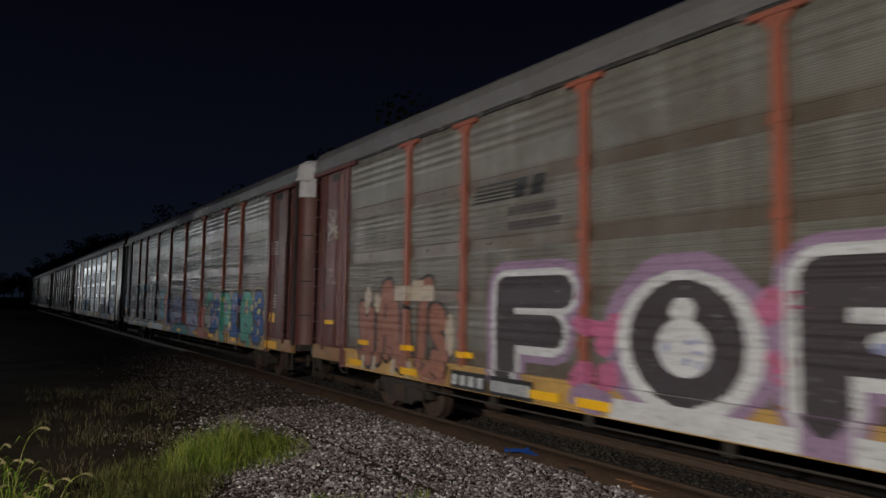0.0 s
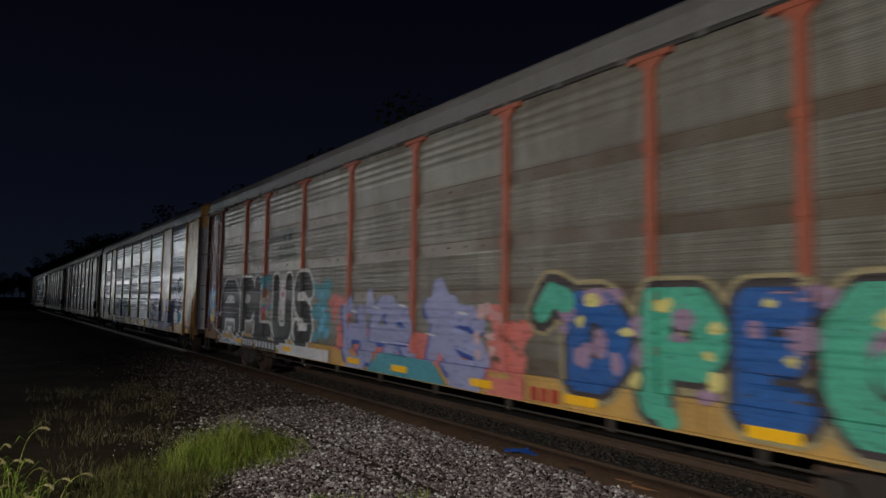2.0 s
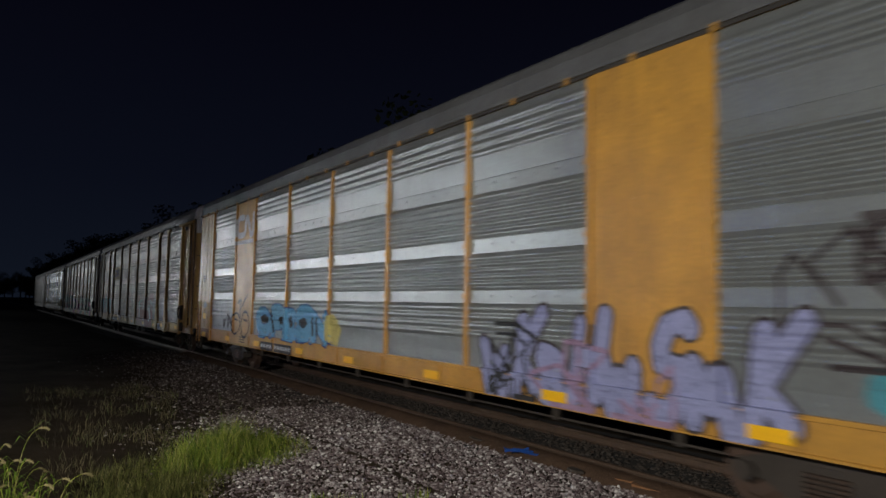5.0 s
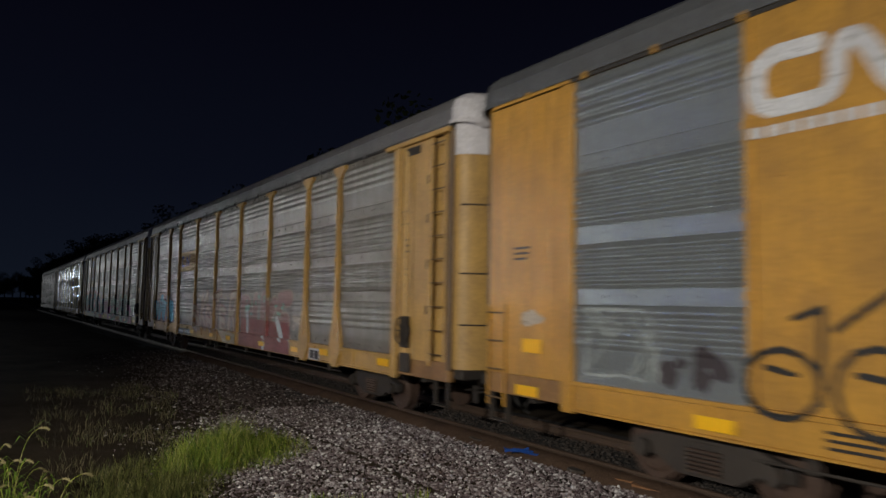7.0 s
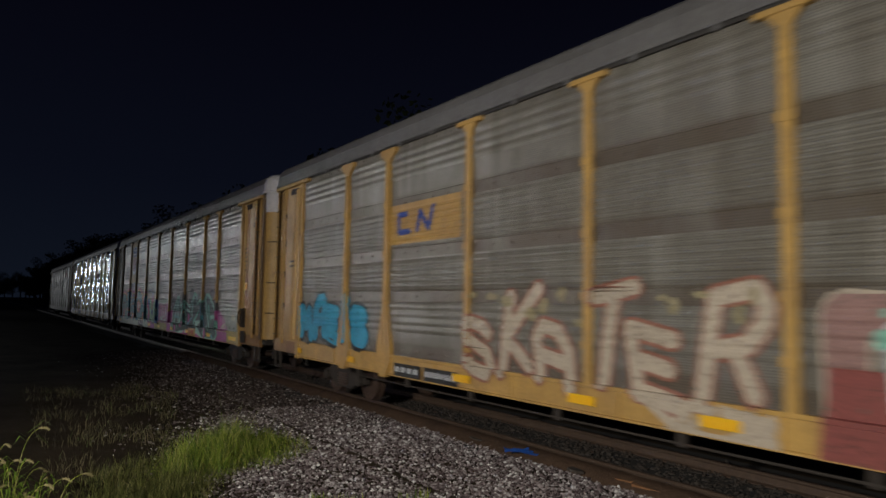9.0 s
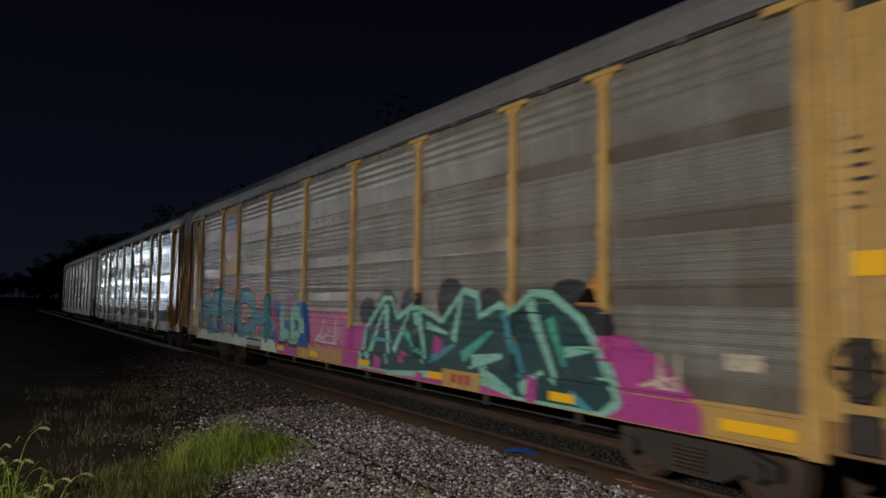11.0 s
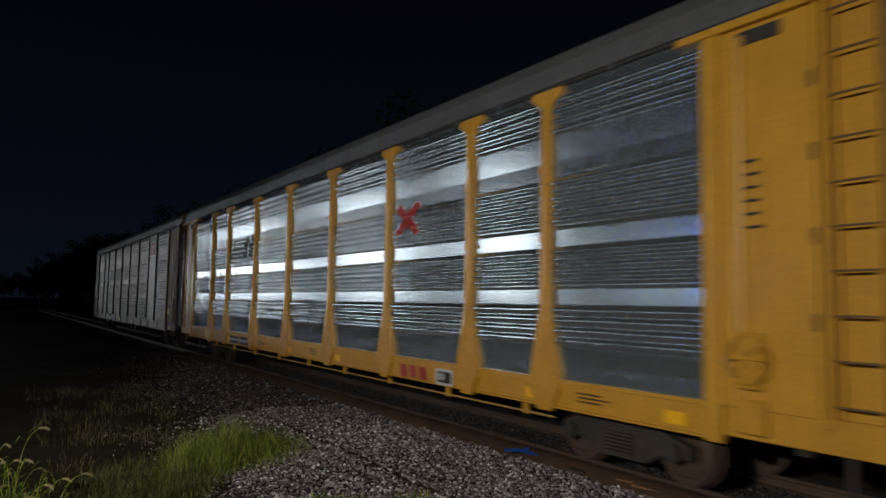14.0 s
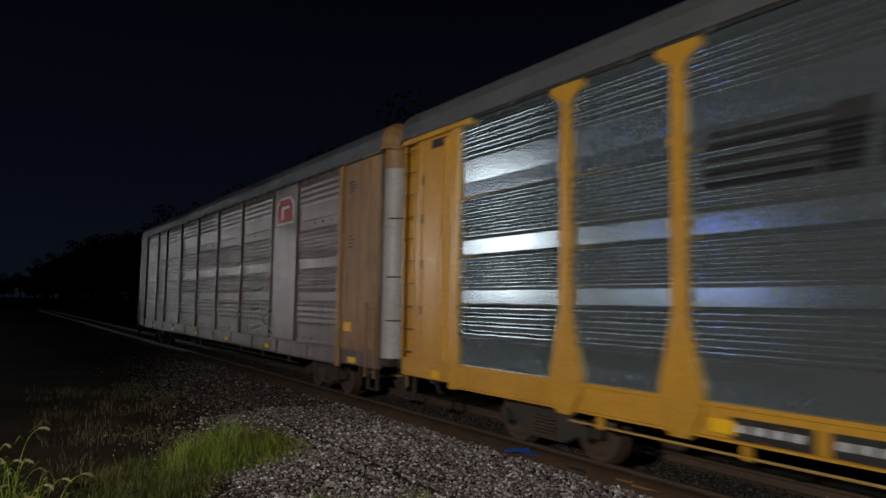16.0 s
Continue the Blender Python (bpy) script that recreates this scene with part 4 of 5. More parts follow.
def depth_at(y, z, flare):
    """Distance of the side surface from the centre line."""
    if abs(y) > EDGE - 0.11:
        return 1.557 if abs(y) < EDGE + 0.125 else (1.517 if z > 1.1 else 1.48)
    if z < 1.08:
        return 1.529
    if z < 1.137:
        return 1.553
    for p in POSTS:
        if abs(y - p) <= 0.0781:
            return 1.556
    for p0, p1, z0, z1, m in PLATES_NOW:
        if p0 <= y <= p1 and z > max(z0, SEAMS[2] if z0 > 2 else 0):
            return FACE + 0.031
    prev = SIDE_BENDS[0]
    for cur in SIDE_BENDS[1:]:
        if z <= cur[0]:
            k = (z - prev[0]) / max(1e-6, cur[0] - prev[0])
            d = prev[1] + (cur[1] - prev[1]) * k
            return FACE + max(d * RELIEF[0], 0.0105 if z > SEAMS[1] and (prev[0] in STRIPS or cur[0] in STRIPS) else 0.0065)
        prev = cur
    return FACE


Y_CUTS = sorted([p + d for p in POSTS for d in (-0.092, -0.078, 0.078, 0.092)] + [s * (EDGE + d) for s in (-1, 1) for d in (-0.125, -0.11, 0.125, 0.14)])
Z_CUTS = sorted({round(z, 4) for z, d in SIDE_BENDS} | {0.735, 1.075, 1.081, 1.13, 1.138})


def paint_mesh(polygons, lift):
    """Lays closed y-z outlines on the side surface as one skin that follows ribs, posts and sill."""
    zs = [z for p in polygons for _, z in p]
    lo, hi = min(zs), max(zs)
    levels = {lo, hi} | {z for z in Z_CUTS if lo < z < hi}
    n = max(1, int((hi - lo) / 0.035))
    levels |= {lo + (hi - lo) * i / n for i in range(n + 1)}
    levels = sorted(levels)
    levels = [z for i, z in enumerate(levels) if i == 0 or z - levels[i - 1] > 0.0015]
    verts, faces, seen = [], [], {}

    def corner(y, z, zz):
        key = (round(y, 3), round(z, 4))
        if key not in seen:
            seen[key] = len(verts)
            verts.append((-depth_at(y, zz, 0) - lift, y, z))
        return seen[key]

    for za, zb in zip(levels, levels[1:]):
        zm = (za + zb) / 2
        spans = []
        for p in polygons:
            hits = []
            for (y1, z1), (y2, z2) in zip(p, p[1:] + p[:1]):
                if (z1 <= zm) != (z2 <= zm):
                    s = (y2 - y1) / (z2 - z1)
                    a, b = (max(min(z, max(z1, z2)), min(z1, z2)) for z in (za, zb))
                    hits.append((y1 + s * (zm - z1), y1 + s * (a - z1), y1 + s * (b - z1)))
            hits.sort()
            spans += [(hits[i], hits[i + 1]) for i in range(0, len(hits) - 1, 2)]
        spans.sort()
        merged = []
        for a, b in spans:
            if merged and a[0] <= merged[-1][1][0]:
                if b[0] > merged[-1][1][0]:
                    merged[-1] = (merged[-1][0], b)
            else:
                merged.append((a, b))
        for a, b in merged:
            cuts = [c for c in Y_CUTS if max(a[1], a[2]) < c < min(b[1], b[2])]
            line = [(a[1], a[2])] + [(c, c) for c in cuts] + [(b[1], b[2])]
            ends = [(corner(ya, za, za + 1e-5), corner(yb, zb, zb - 1e-5)) for ya, yb in line]
            for (p, q), (r, s) in zip(ends, ends[1:]):
                quad = list(dict.fromkeys((p, q, s, r)))
                if len(quad) > 2:
                    faces.append(tuple(quad))
    return verts, faces


def layer(parent, name, polygons, material, level=0, label=""):
    polygons = [[(y, max(z, 0.76) if z < 1.1 else 1.1 + (z - 1.1) * 0.962) for y, z in p] for p in polygons]
    verts, faces = paint_mesh(polygons, 0.003 + 0.0022 * level)
    me = bpy.data.meshes.new(name)
    me.from_pydata(verts, [], faces)
    me.materials.append(material)
    return place(name, me, parent, label)


def capsule(a, b, r, n=5):
    """A stroke: the outline of a thick line with round ends."""
    (y1, z1), (y2, z2) = a, b
    t = math.atan2(z2 - z1, y2 - y1)
    out = []
    for c, base in ((b, -math.pi / 2), (a, math.pi / 2)):
        for i in range(n + 1):
            w = t + base + math.pi * i / n
            out.append((c[0] + r * math.cos(w), c[1] + r * math.sin(w)))
    return out


def disc(y, z, ry, rz, n=18, wob=0.0, seed=0):
    rng = random.Random(seed)
    return [(y + ry * (1 + wob * rng.uniform(-1, 1)) * math.cos(2 * math.pi * i / n), z + rz * (1 + wob * rng.uniform(-1, 1)) * math.sin(2 * math.pi * i / n)) for i in range(n)]


def rect(y1, y0, z0, z1):
    return [(y0, z0), (y1, z0), (y1, z1), (y0, z1)]


GLYPH = {
    "A": ["0,0 0,.7 .25,1 .75,1 1,.7 1,0", "0,.42 1,.42"],
    "B": ["0,0 0,1 .8,1 1,.8 .8,.52 0,.52", ".8,.52 1,.28 .8,0 0,0"],
    "C": ["1,.85 .8,1 .25,1 0,.75 0,.25 .25,0 .8,0 1,.18"],
    "D": ["0,0 0,1 .6,1 1,.7 1,.3 .6,0 0,0"],
    "E": ["1,1 0,1 0,0 1,0", "0,.5 .8,.5"],
    "F": ["1,1 0,1 0,0", "0,.5 .85,.5"],
    "G": ["1,.85 .75,1 .25,1 0,.75 0,.25 .25,0 .8,0 1,.25 1,.45 .55,.45"],
    "H": ["0,0 0,1", "1,0 1,1", "0,.5 1,.5"],
    "I": [".5,0 .5,1"],
    "K": ["0,0 0,1", "1,1 0,.45 1,0"],
    "L": ["0,1 0,0 1,0"],
    "M": ["0,0 .15,1 .5,.4 .85,1 1,0"],
    "N": ["0,0 0,1 1,0 1,1"],
    "O": [".3,0 0,.3 0,.7 .3,1 .7,1 1,.7 1,.3 .7,0 .3,0"],
    "P": ["0,0 0,1 .75,1 1,.8 1,.6 .75,.42 0,.42"],
    "R": ["0,0 0,1 .75,1 1,.8 1,.65 .75,.48 0,.48", ".5,.48 1,0"],
    "S": ["1,.88 .8,1 .2,1 0,.8 .15,.58 .85,.45 1,.2 .8,0 .2,0 0,.12"],
    "T": [".5,0 .5,1", "0,1 1,1"],
    "U": ["0,1 0,.2 .25,0 .75,0 1,.2 1,1"],
    "W": ["0,1 .2,0 .5,.7 .8,0 1,1"],
    "V": ["0,1 .5,0 1,1"],
}


def strokes(ch, left, w, z0, h, inset, slant=0.0, bounce=0.0):
    """The letter's skeleton as point pairs in y and z, kept inset from the box; y falls to the right."""
    out = []
    for line in GLYPH[ch]:
        pts = [tuple(float(c) for c in p.split(",")) for p in line.split()]
        pts = [(left - inset - u * (w - 2 * inset) - slant * v, z0 + inset + v * (h - 2 * inset) + bounce * (u - 0.5)) for u, v in pts]
        out += list(zip(pts, pts[1:]))
    return out


def fat(segments, r):
    return [capsule(a, b, r) for a, b in segments]


def word(text, left, widths, z0, h, stroke, slant=0.0, bounce=0.0, gap=0.0):
    """Strokes of a row of letters, letter by letter."""
    out = []
    y = left
    for i, ch in enumerate(text):
        w = widths[i % len(widths)]
        up = bounce * (1 if i % 2 else -1)
        out.append(strokes(ch, y, w, z0 + max(0, up) * 0.5, h + up, stroke / 2, slant * (1 if i % 2 else -0.6), up * 0.6))
        y -= w + gap
    return out


def graffiti(car, label):
    """The first skin of a piece is its body; further skins hang under it."""
    return {"car": car, "label": label, "body": None, "level": 0}


APART = {"counter", "halo_patch", "spark", "spot", "highlight", "foot", "pale_patch", "patch", "gap", "streak", "tip", "spike", "drip", "sparkle", "arc"}


def add(g, name, polygons, material, same=False):
    if not same:
        g["level"] += 1
    if g["body"] is None:
        g["body"] = layer(g["car"], "graffiti", polygons, material, g["level"], g["label"])
    elif name in APART:
        for i, p in enumerate(polygons):
            layer(g["body"], name, [p], material, g["level"] + 0.06 * i)
    else:
        layer(g["body"], name, polygons, material, g["level"])


def letters(g, name, rows, r, material):
    """One skin for each letter of a row."""
    g["level"] += 1
    for i, segs in enumerate(rows):
        if g["body"] is None:
            g["body"] = layer(g["car"], "graffiti", fat(segs, r), material, g["level"], g["label"])
        else:
            layer(g["body"], name, fat(segs, r), material, g["level"] + 0.12 * i)


def flat(segs):
    return [s for letter in segs for s in letter]


def spots(rng, y1, y0, z0, z1, n, r0, r1):
    return [disc(rng.uniform(y0, y1), rng.uniform(z0, z1), rng.uniform(r0, r1), rng.uniform(r0, r1) * 0.8, 9, 0.3, rng.random()) for _ in range(n)]


def scribble(rng, y1, y0, z0, z1, n, r):
    out = []
    p = (rng.uniform(y0, y1), rng.uniform(z0, z1))
    for _ in range(n):
        q = (min(y1, max(y0, p[0] + rng.uniform(-0.6, 0.6))), min(z1, max(z0, p[1] + rng.uniform(-0.6, 0.6))))
        out.append(capsule(p, q, r * rng.uniform(0.5, 1.3), 4))
        p = q
    return out


def bars(car, name, y1, y0, z0, z1, n, material, level=2, skew=0.0, fill=0.68):
    """Plain bars in place of writing: n marks side by side."""
    step = (y1 - y0) / n
    polys = []
    for i in range(n):
        a = y1 - i * step
        polys.append([(a, z0), (a - step * fill, z0), (a - step * fill - skew, z1), (a - skew, z1)])
    for p in polys:
        layer(car, name, [p], material, level)


def number_board(car, pairs, z0, z1):
    for y1, y0, n in pairs:
        board = layer(car, "number_board", [rect(y1, y0, z0, z1)], BLACK, 8)
        bars(board, "number_mark", y1 - 0.06, y0 + 0.03, z0 + 0.075, z1 - 0.065, n, WHITE, 9, 0.02, 0.56)


def reflectors(car, ys, z=0.90, w=0.55, h=0.11):
    for y in ys:
        layer(car, "reflector", [rect(y + w / 2, y - w / 2, z - h / 2, z + h / 2)], REFLECT, 10)


def small_writing(car, y1, z1, rows, width, material=BLACK, h=0.035, step=0.075, seed=0):
    rng = random.Random(seed)
    for i in range(rows):
        w = width * rng.uniform(0.55, 1)
        layer(car, "stencil_mark", [rect(y1, y1 - w, z1 - i * step - h, z1 - i * step)], material, 2)


def striped_logo(car, y1, y0, z0, z1, material):
    """Bold dark emblem: five speed stripes that run into two heavy slanted blocks."""
    mid = y1 - 0.55 * (y1 - y0)
    h = (z1 - z0) / 9.5
    polys = [rect(y1 - 0.02 * i, mid - 0.05 * i, z0 + i * 2 * h, z0 + i * 2 * h + h * 1.15) for i in range(5)]
    w = (mid - y0) / 2
    for k in range(2):
        a = mid - 0.04 - k * w
        polys += [[(a, z0), (a - w * 0.72, z0), (a - w * 0.92, z1), (a - w * 0.2, z1)]]
    layer(car, "emblem", polys, material, 1, "bold dark striped railway emblem")


def paint_car_one(car):
    rng = random.Random(1)
    striped_logo(car, 6.8, 5.0, 3.76, 4.06, BLACK)
    bars(car, "lettering", 5.85, 4.75, 3.50, 3.64, 7, CHAR, 1)
    bars(car, "lettering", 5.85, 4.65, 3.27, 3.41, 8, CHAR, 1)
    g = graffiti(car, "clay and cream letters with black shadows")
    w = word("WAUTS", 10.95, (0.75, 0.7, 0.75, 0.65, 0.62), 0.86, 1.45, 0.32, 0.1, 0.18)
    add(g, "shadow", fat(flat(w), 0.21), BLACK)
    letters(g, "letter", w, 0.15, CLAY)
    add(g, "highlight", [rect(9.45, 8.0, 2.18, 2.46), rect(8.75, 8.35, 2.46, 2.56), disc(10.6, 2.2, 0.16, 0.28, 10, 0.2, 4), disc(10.15, 2.12, 0.12, 0.2, 10, 0.2, 5), disc(7.45, 1.6, 0.14, 0.35, 9, 0.2, 6)], CREAM)
    add(g, "drip", fat([((y, 0.8), (y - 0.03, 1.0)) for y in (10.7, 10.2, 9.4, 8.8, 8.1)], 0.07), CREAM, True)
    add(g, "tail", scribble(rng, 10.6, 7.6, 0.74, 1.02, 16, 0.06), CLAY)
    number_board(car, ((7.35, 6.3, 4), (6.25, 5.2, 6)), 0.74, 1.04)
    g = graffiti(car, "large black letters with white outlines and a violet halo")
    f = strokes("F", 6.15, 1.75, 0.95, 1.62, 0.24)
    o = strokes("O", 3.65, 2.0, 0.90, 1.68, 0.28)
    r = strokes("R", 1.25, 1.95, 0.95, 1.7, 0.24)
    add(g, "halo", fat(f + o + r, 0.47) + [disc(2.6, 1.75, 1.15, 0.85)], VIOLET)
    add(g, "halo_patch", spots(rng, 4.3, 3.2, 1.2, 2.4, 9, 0.12, 0.3) + spots(rng, 1.7, 1.2, 1.0, 2.4, 6, 0.1, 0.25), PINK)
    add(g, "outline", fat(f, 0.34) + fat(r, 0.36) + [disc(2.62, 1.72, 1.02, 0.86)], WHITE)
    add(g, "foot", [rect(3.75, 1.2, 0.74, 1.0), rect(0.8, -2.2, 0.74, 1.0)], WHITE)
    add(g, "foot_blend", [rect(1.25, 0.75, 0.74, 1.2), disc(4.1, 0.95, 0.4, 0.18, 12, 0.2, 3)], VIOLET)
    add(g, "letter", fat(f, 0.235) + fat(r, 0.24) + [disc(2.62, 1.74, 0.80, 0.72)], CHAR)
    add(g, "counter", [disc(2.62, 1.68, 0.38, 0.34), disc(2.62, 2.1, 0.18, 0.15), disc(0.3, 1.85, 0.3, 0.12)], WHITE)
    add(g, "sparkle", spots(rng, 2.9, 2.4, 1.5, 1.85, 6, 0.03, 0.08) + [rect(0.55, -0.2, 1.75, 1.85)], LILAC)
    reflectors(car, (10.75, 8.9, 7.0), 1.30, 0.5, 0.10)
    reflectors(car, (11.0, 8.75, 4.95, 4.0, -1.5, -4.5, -8.0), 0.88, 0.62, 0.12)
    layer(car, "yellow_sign", [rect(12.75, 12.25, 1.62, 1.72)], REFLECT, 3)
    layer(car, "scrawl", scribble(rng, 12.7, 12.05, 3.55, 4.3, 26, 0.009), CREAM, 1)
    layer(car, "scrawl", scribble(rng, 12.65, 12.2, 2.55, 2.9, 10, 0.008), CREAM, 1)


def paint_car_two(car):
    rng = random.Random(2)
    striped_logo(car, 6.85, 4.95, 3.76, 4.07, BLACK)
    bars(car, "lettering", 5.95, 4.75, 3.50, 3.64, 7, CHAR, 1)
    bars(car, "lettering", 5.95, 4.60, 3.27, 3.41, 8, CHAR, 1)
    # black letters with white outlines
    g = graffiti(car, "huge black block letters with white outlines")
    segs = [strokes("A", 11.5, 2.1, 0.98, 1.82, 0.26), strokes("P", 9.35, 1.5, 0.98, 1.86, 0.26), strokes("L", 7.95, 1.55, 0.98, 1.9, 0.26), strokes("U", 6.35, 1.5, 0.94, 1.95, 0.26), strokes("S", 4.75, 1.3, 0.98, 1.9, 0.26)]
    add(g, "outline", fat(flat(segs), 0.34) + [capsule((11.3, 1.6), (11.55, 1.3), 0.3)], WHITE)
    letters(g, "letter", segs, 0.25, BLACK)
    add(g, "letter_tail", [capsule((11.3, 1.55), (11.5, 1.35), 0.2)], BLACK)
    add(g, "counter", [rect(10.62, 10.28, 2.05, 2.3), rect(8.75, 8.4, 2.05, 2.32), rect(10.7, 10.25, 1.05, 1.3), rect(5.72, 5.38, 1.62, 2.85), rect(4.4, 3.95, 2.15, 2.35), rect(4.2, 3.8, 1.4, 1.6)], WHITE)
    add(g, "patch", spots(rng, 7.35, 6.55, 1.95, 2.75, 14, 0.08, 0.26), TEAL)
    add(g, "patch", spots(rng, 7.3, 6.6, 1.8, 2.7, 8, 0.06, 0.14) + spots(rng, 5.7, 5.4, 1.7, 2.5, 4, 0.06, 0.12), PINK)
    add(g, "patch", spots(rng, 7.3, 6.6, 1.7, 2.6, 8, 0.05, 0.12), CREAM)
    add(g, "foot", [rect(11.4, 9.0, 0.74, 0.92), rect(5.6, 2.3, 0.74, 1.02)], WHITE)
    add(g, "foot_scrawl", scribble(rng, 11.3, 9.2, 0.74, 0.98, 14, 0.05), TEAL)
    number_board(car, ((8.85, 7.75, 4), (7.6, 5.85, 6)), 0.74, 1.05)
    layer(car, "splash", spots(rng, 13.0, 12.0, 1.55, 2.6, 26, 0.05, 0.2), SKY, 1)
    layer(car, "splash", spots(rng, 12.6, 11.9, 1.2, 2.4, 12, 0.05, 0.16), CREAM, 2)
    layer(car, "splash", spots(rng, 3.4, 2.4, 1.2, 2.55, 26, 0.08, 0.26), TEAL, 1)
    layer(car, "splash", spots(rng, 3.3, 2.5, 1.2, 2.4, 10, 0.06, 0.14), SKY, 2)
    # lilac wildstyle
    g = graffiti(car, "lilac pointed letters over coral and navy")
    add(g, "background", spots(rng, 2.3, 1.4, 1.0, 2.3, 14, 0.12, 0.32) + spots(rng, -3.4, -4.7, 0.9, 2.1, 16, 0.12, 0.3) + [rect(1.1, -3.3, 1.05, 1.6)], CORAL)
    lil = word("HARTS", 1.5, (1.05, 1.0, 1.0, 1.0, 1.25), 0.92, 1.22, 0.26, 0.3, 0.06)
    add(g, "shadow", fat([((a[0] + 0.05, a[1] - 0.05), (b[0] + 0.05, b[1] - 0.05)) for a, b in flat(lil)], 0.205), NAVY)
    letters(g, "letter", lil, 0.175, LILAC)
    add(g, "spike", [[(0.55, 1.9), (0.1, 1.9), (0.3, 2.45), (0.5, 2.4)], [(-1.9, 1.8), (-2.9, 1.75), (-2.75, 2.1), (-2.4, 2.6), (-2.15, 2.55)], [(1.4, 1.9), (1.0, 1.85), (1.3, 2.35)], [(-2.4, 1.7), (-3.3, 1.0), (-3.2, 0.8), (-2.2, 1.35)]], LILAC)
    add(g, "pale_patch", spots(rng, -3.4, -4.2, 1.3, 2.1, 9, 0.05, 0.16), paint("pale_pink_paint", (0.55, 0.36, 0.36)))
    add(g, "highlight", fat([((y, z), (y - 0.25, z - 0.03)) for y, z in ((1.2, 1.95), (0.2, 2.05), (-0.9, 2.1), (-1.9, 1.6), (-2.9, 2.0), (-0.2, 1.35))], 0.02), WHITE)
    add(g, "foot", [[(0.4, 0.74), (-2.6, 0.74), (-2.2, 1.12), (-0.2, 1.16)]], TEAL)
    add(g, "foot", [rect(1.4, 0.5, 0.74, 1.0), rect(-2.7, -3.6, 0.74, 1.05)], LILAC, True)
    add(g, "foot", [rect(-3.8, -4.7, 0.74, 1.02)], CORAL, True)
    # green and blue round letters
    g = graffiti(car, "rounded sea green and royal blue letters with olive outline")
    dd, pp, ee, gg, ss = strokes("D", -5.55, 1.2, 0.98, 1.4, 0.25), strokes("P", -6.85, 1.25, 0.80, 1.6, 0.25), strokes("E", -8.15, 0.9, 0.95, 1.4, 0.2), strokes("G", -9.05, 1.3, 0.88, 1.55, 0.25), strokes("S", -10.3, 1.0, 0.9, 1.5, 0.22)
    curl = [((-5.05, 2.05), (-5.25, 2.3)), ((-5.25, 2.3), (-5.55, 2.2))]
    every = dd + pp + ee + gg + ss
    add(g, "outline", fat(every + curl, 0.36), OLIVE)
    add(g, "shadow", fat(every + curl, 0.295), CHAR)
    add(g, "gap", spots(rng, -5.5, -11.2, 1.0, 2.3, 26, 0.1, 0.22), VIOLET)
    letters(g, "blue_letter", [dd, ee, ss], 0.21, BLUE)
    letters(g, "green_letter", [pp, gg], 0.22, GREEN)
    add(g, "curl", fat(curl, 0.17), GREEN, True)
    add(g, "drip", [disc(-7.3, 0.86, 0.16, 0.14, 12), disc(-10.1, 0.86, 0.2, 0.13, 12)], GREEN, True)
    add(g, "spark", spots(rng, -5.6, -11.0, 1.05, 2.25, 22, 0.06, 0.15), LEMON)
    add(g, "counter", [disc(-7.5, 2.0, 0.16, 0.13), disc(-6.2, 1.65, 0.13, 0.2), disc(-10.9, 1.5, 0.12, 0.1)], VIOLET)
    bars(car, "red_mark", -4.85, -5.5, 0.80, 0.98, 3, RED, 4)
    reflectors(car, (12.4,), 1.5, 0.42, 0.2)
    reflectors(car, (11.7, 9.2, 5.0, 1.0, -1.0, -3.65, -5.9, -8.6), 0.90, 0.6, 0.12)
    reflectors(car, (-12.1,), 0.93, 0.75, 0.2)
    layer(car, "yellow_sign", [rect(-11.85, -12.3, 1.55, 1.80)], REFLECT, 3)
    frame_polys = [rect(-11.85, -12.4, 3.42, 3.45), rect(-11.85, -12.4, 3.75, 3.78), rect(-11.85, -11.88, 3.42, 3.78), rect(-12.37, -12.4, 3.42, 3.78)]
    layer(car, "stencil_frame", frame_polys, WHITE, 2)
    small_writing(car, -11.95, 3.70, 3, 0.4, CREAM, 0.04, 0.09, 5)
    small_writing(car, -12.15, 2.3, 5, 0.32, CREAM, 0.035, 0.08, 6)
    layer(car, "round_sticker", [disc(-11.98, 2.08, 0.07, 0.06)], WHITE, 3)


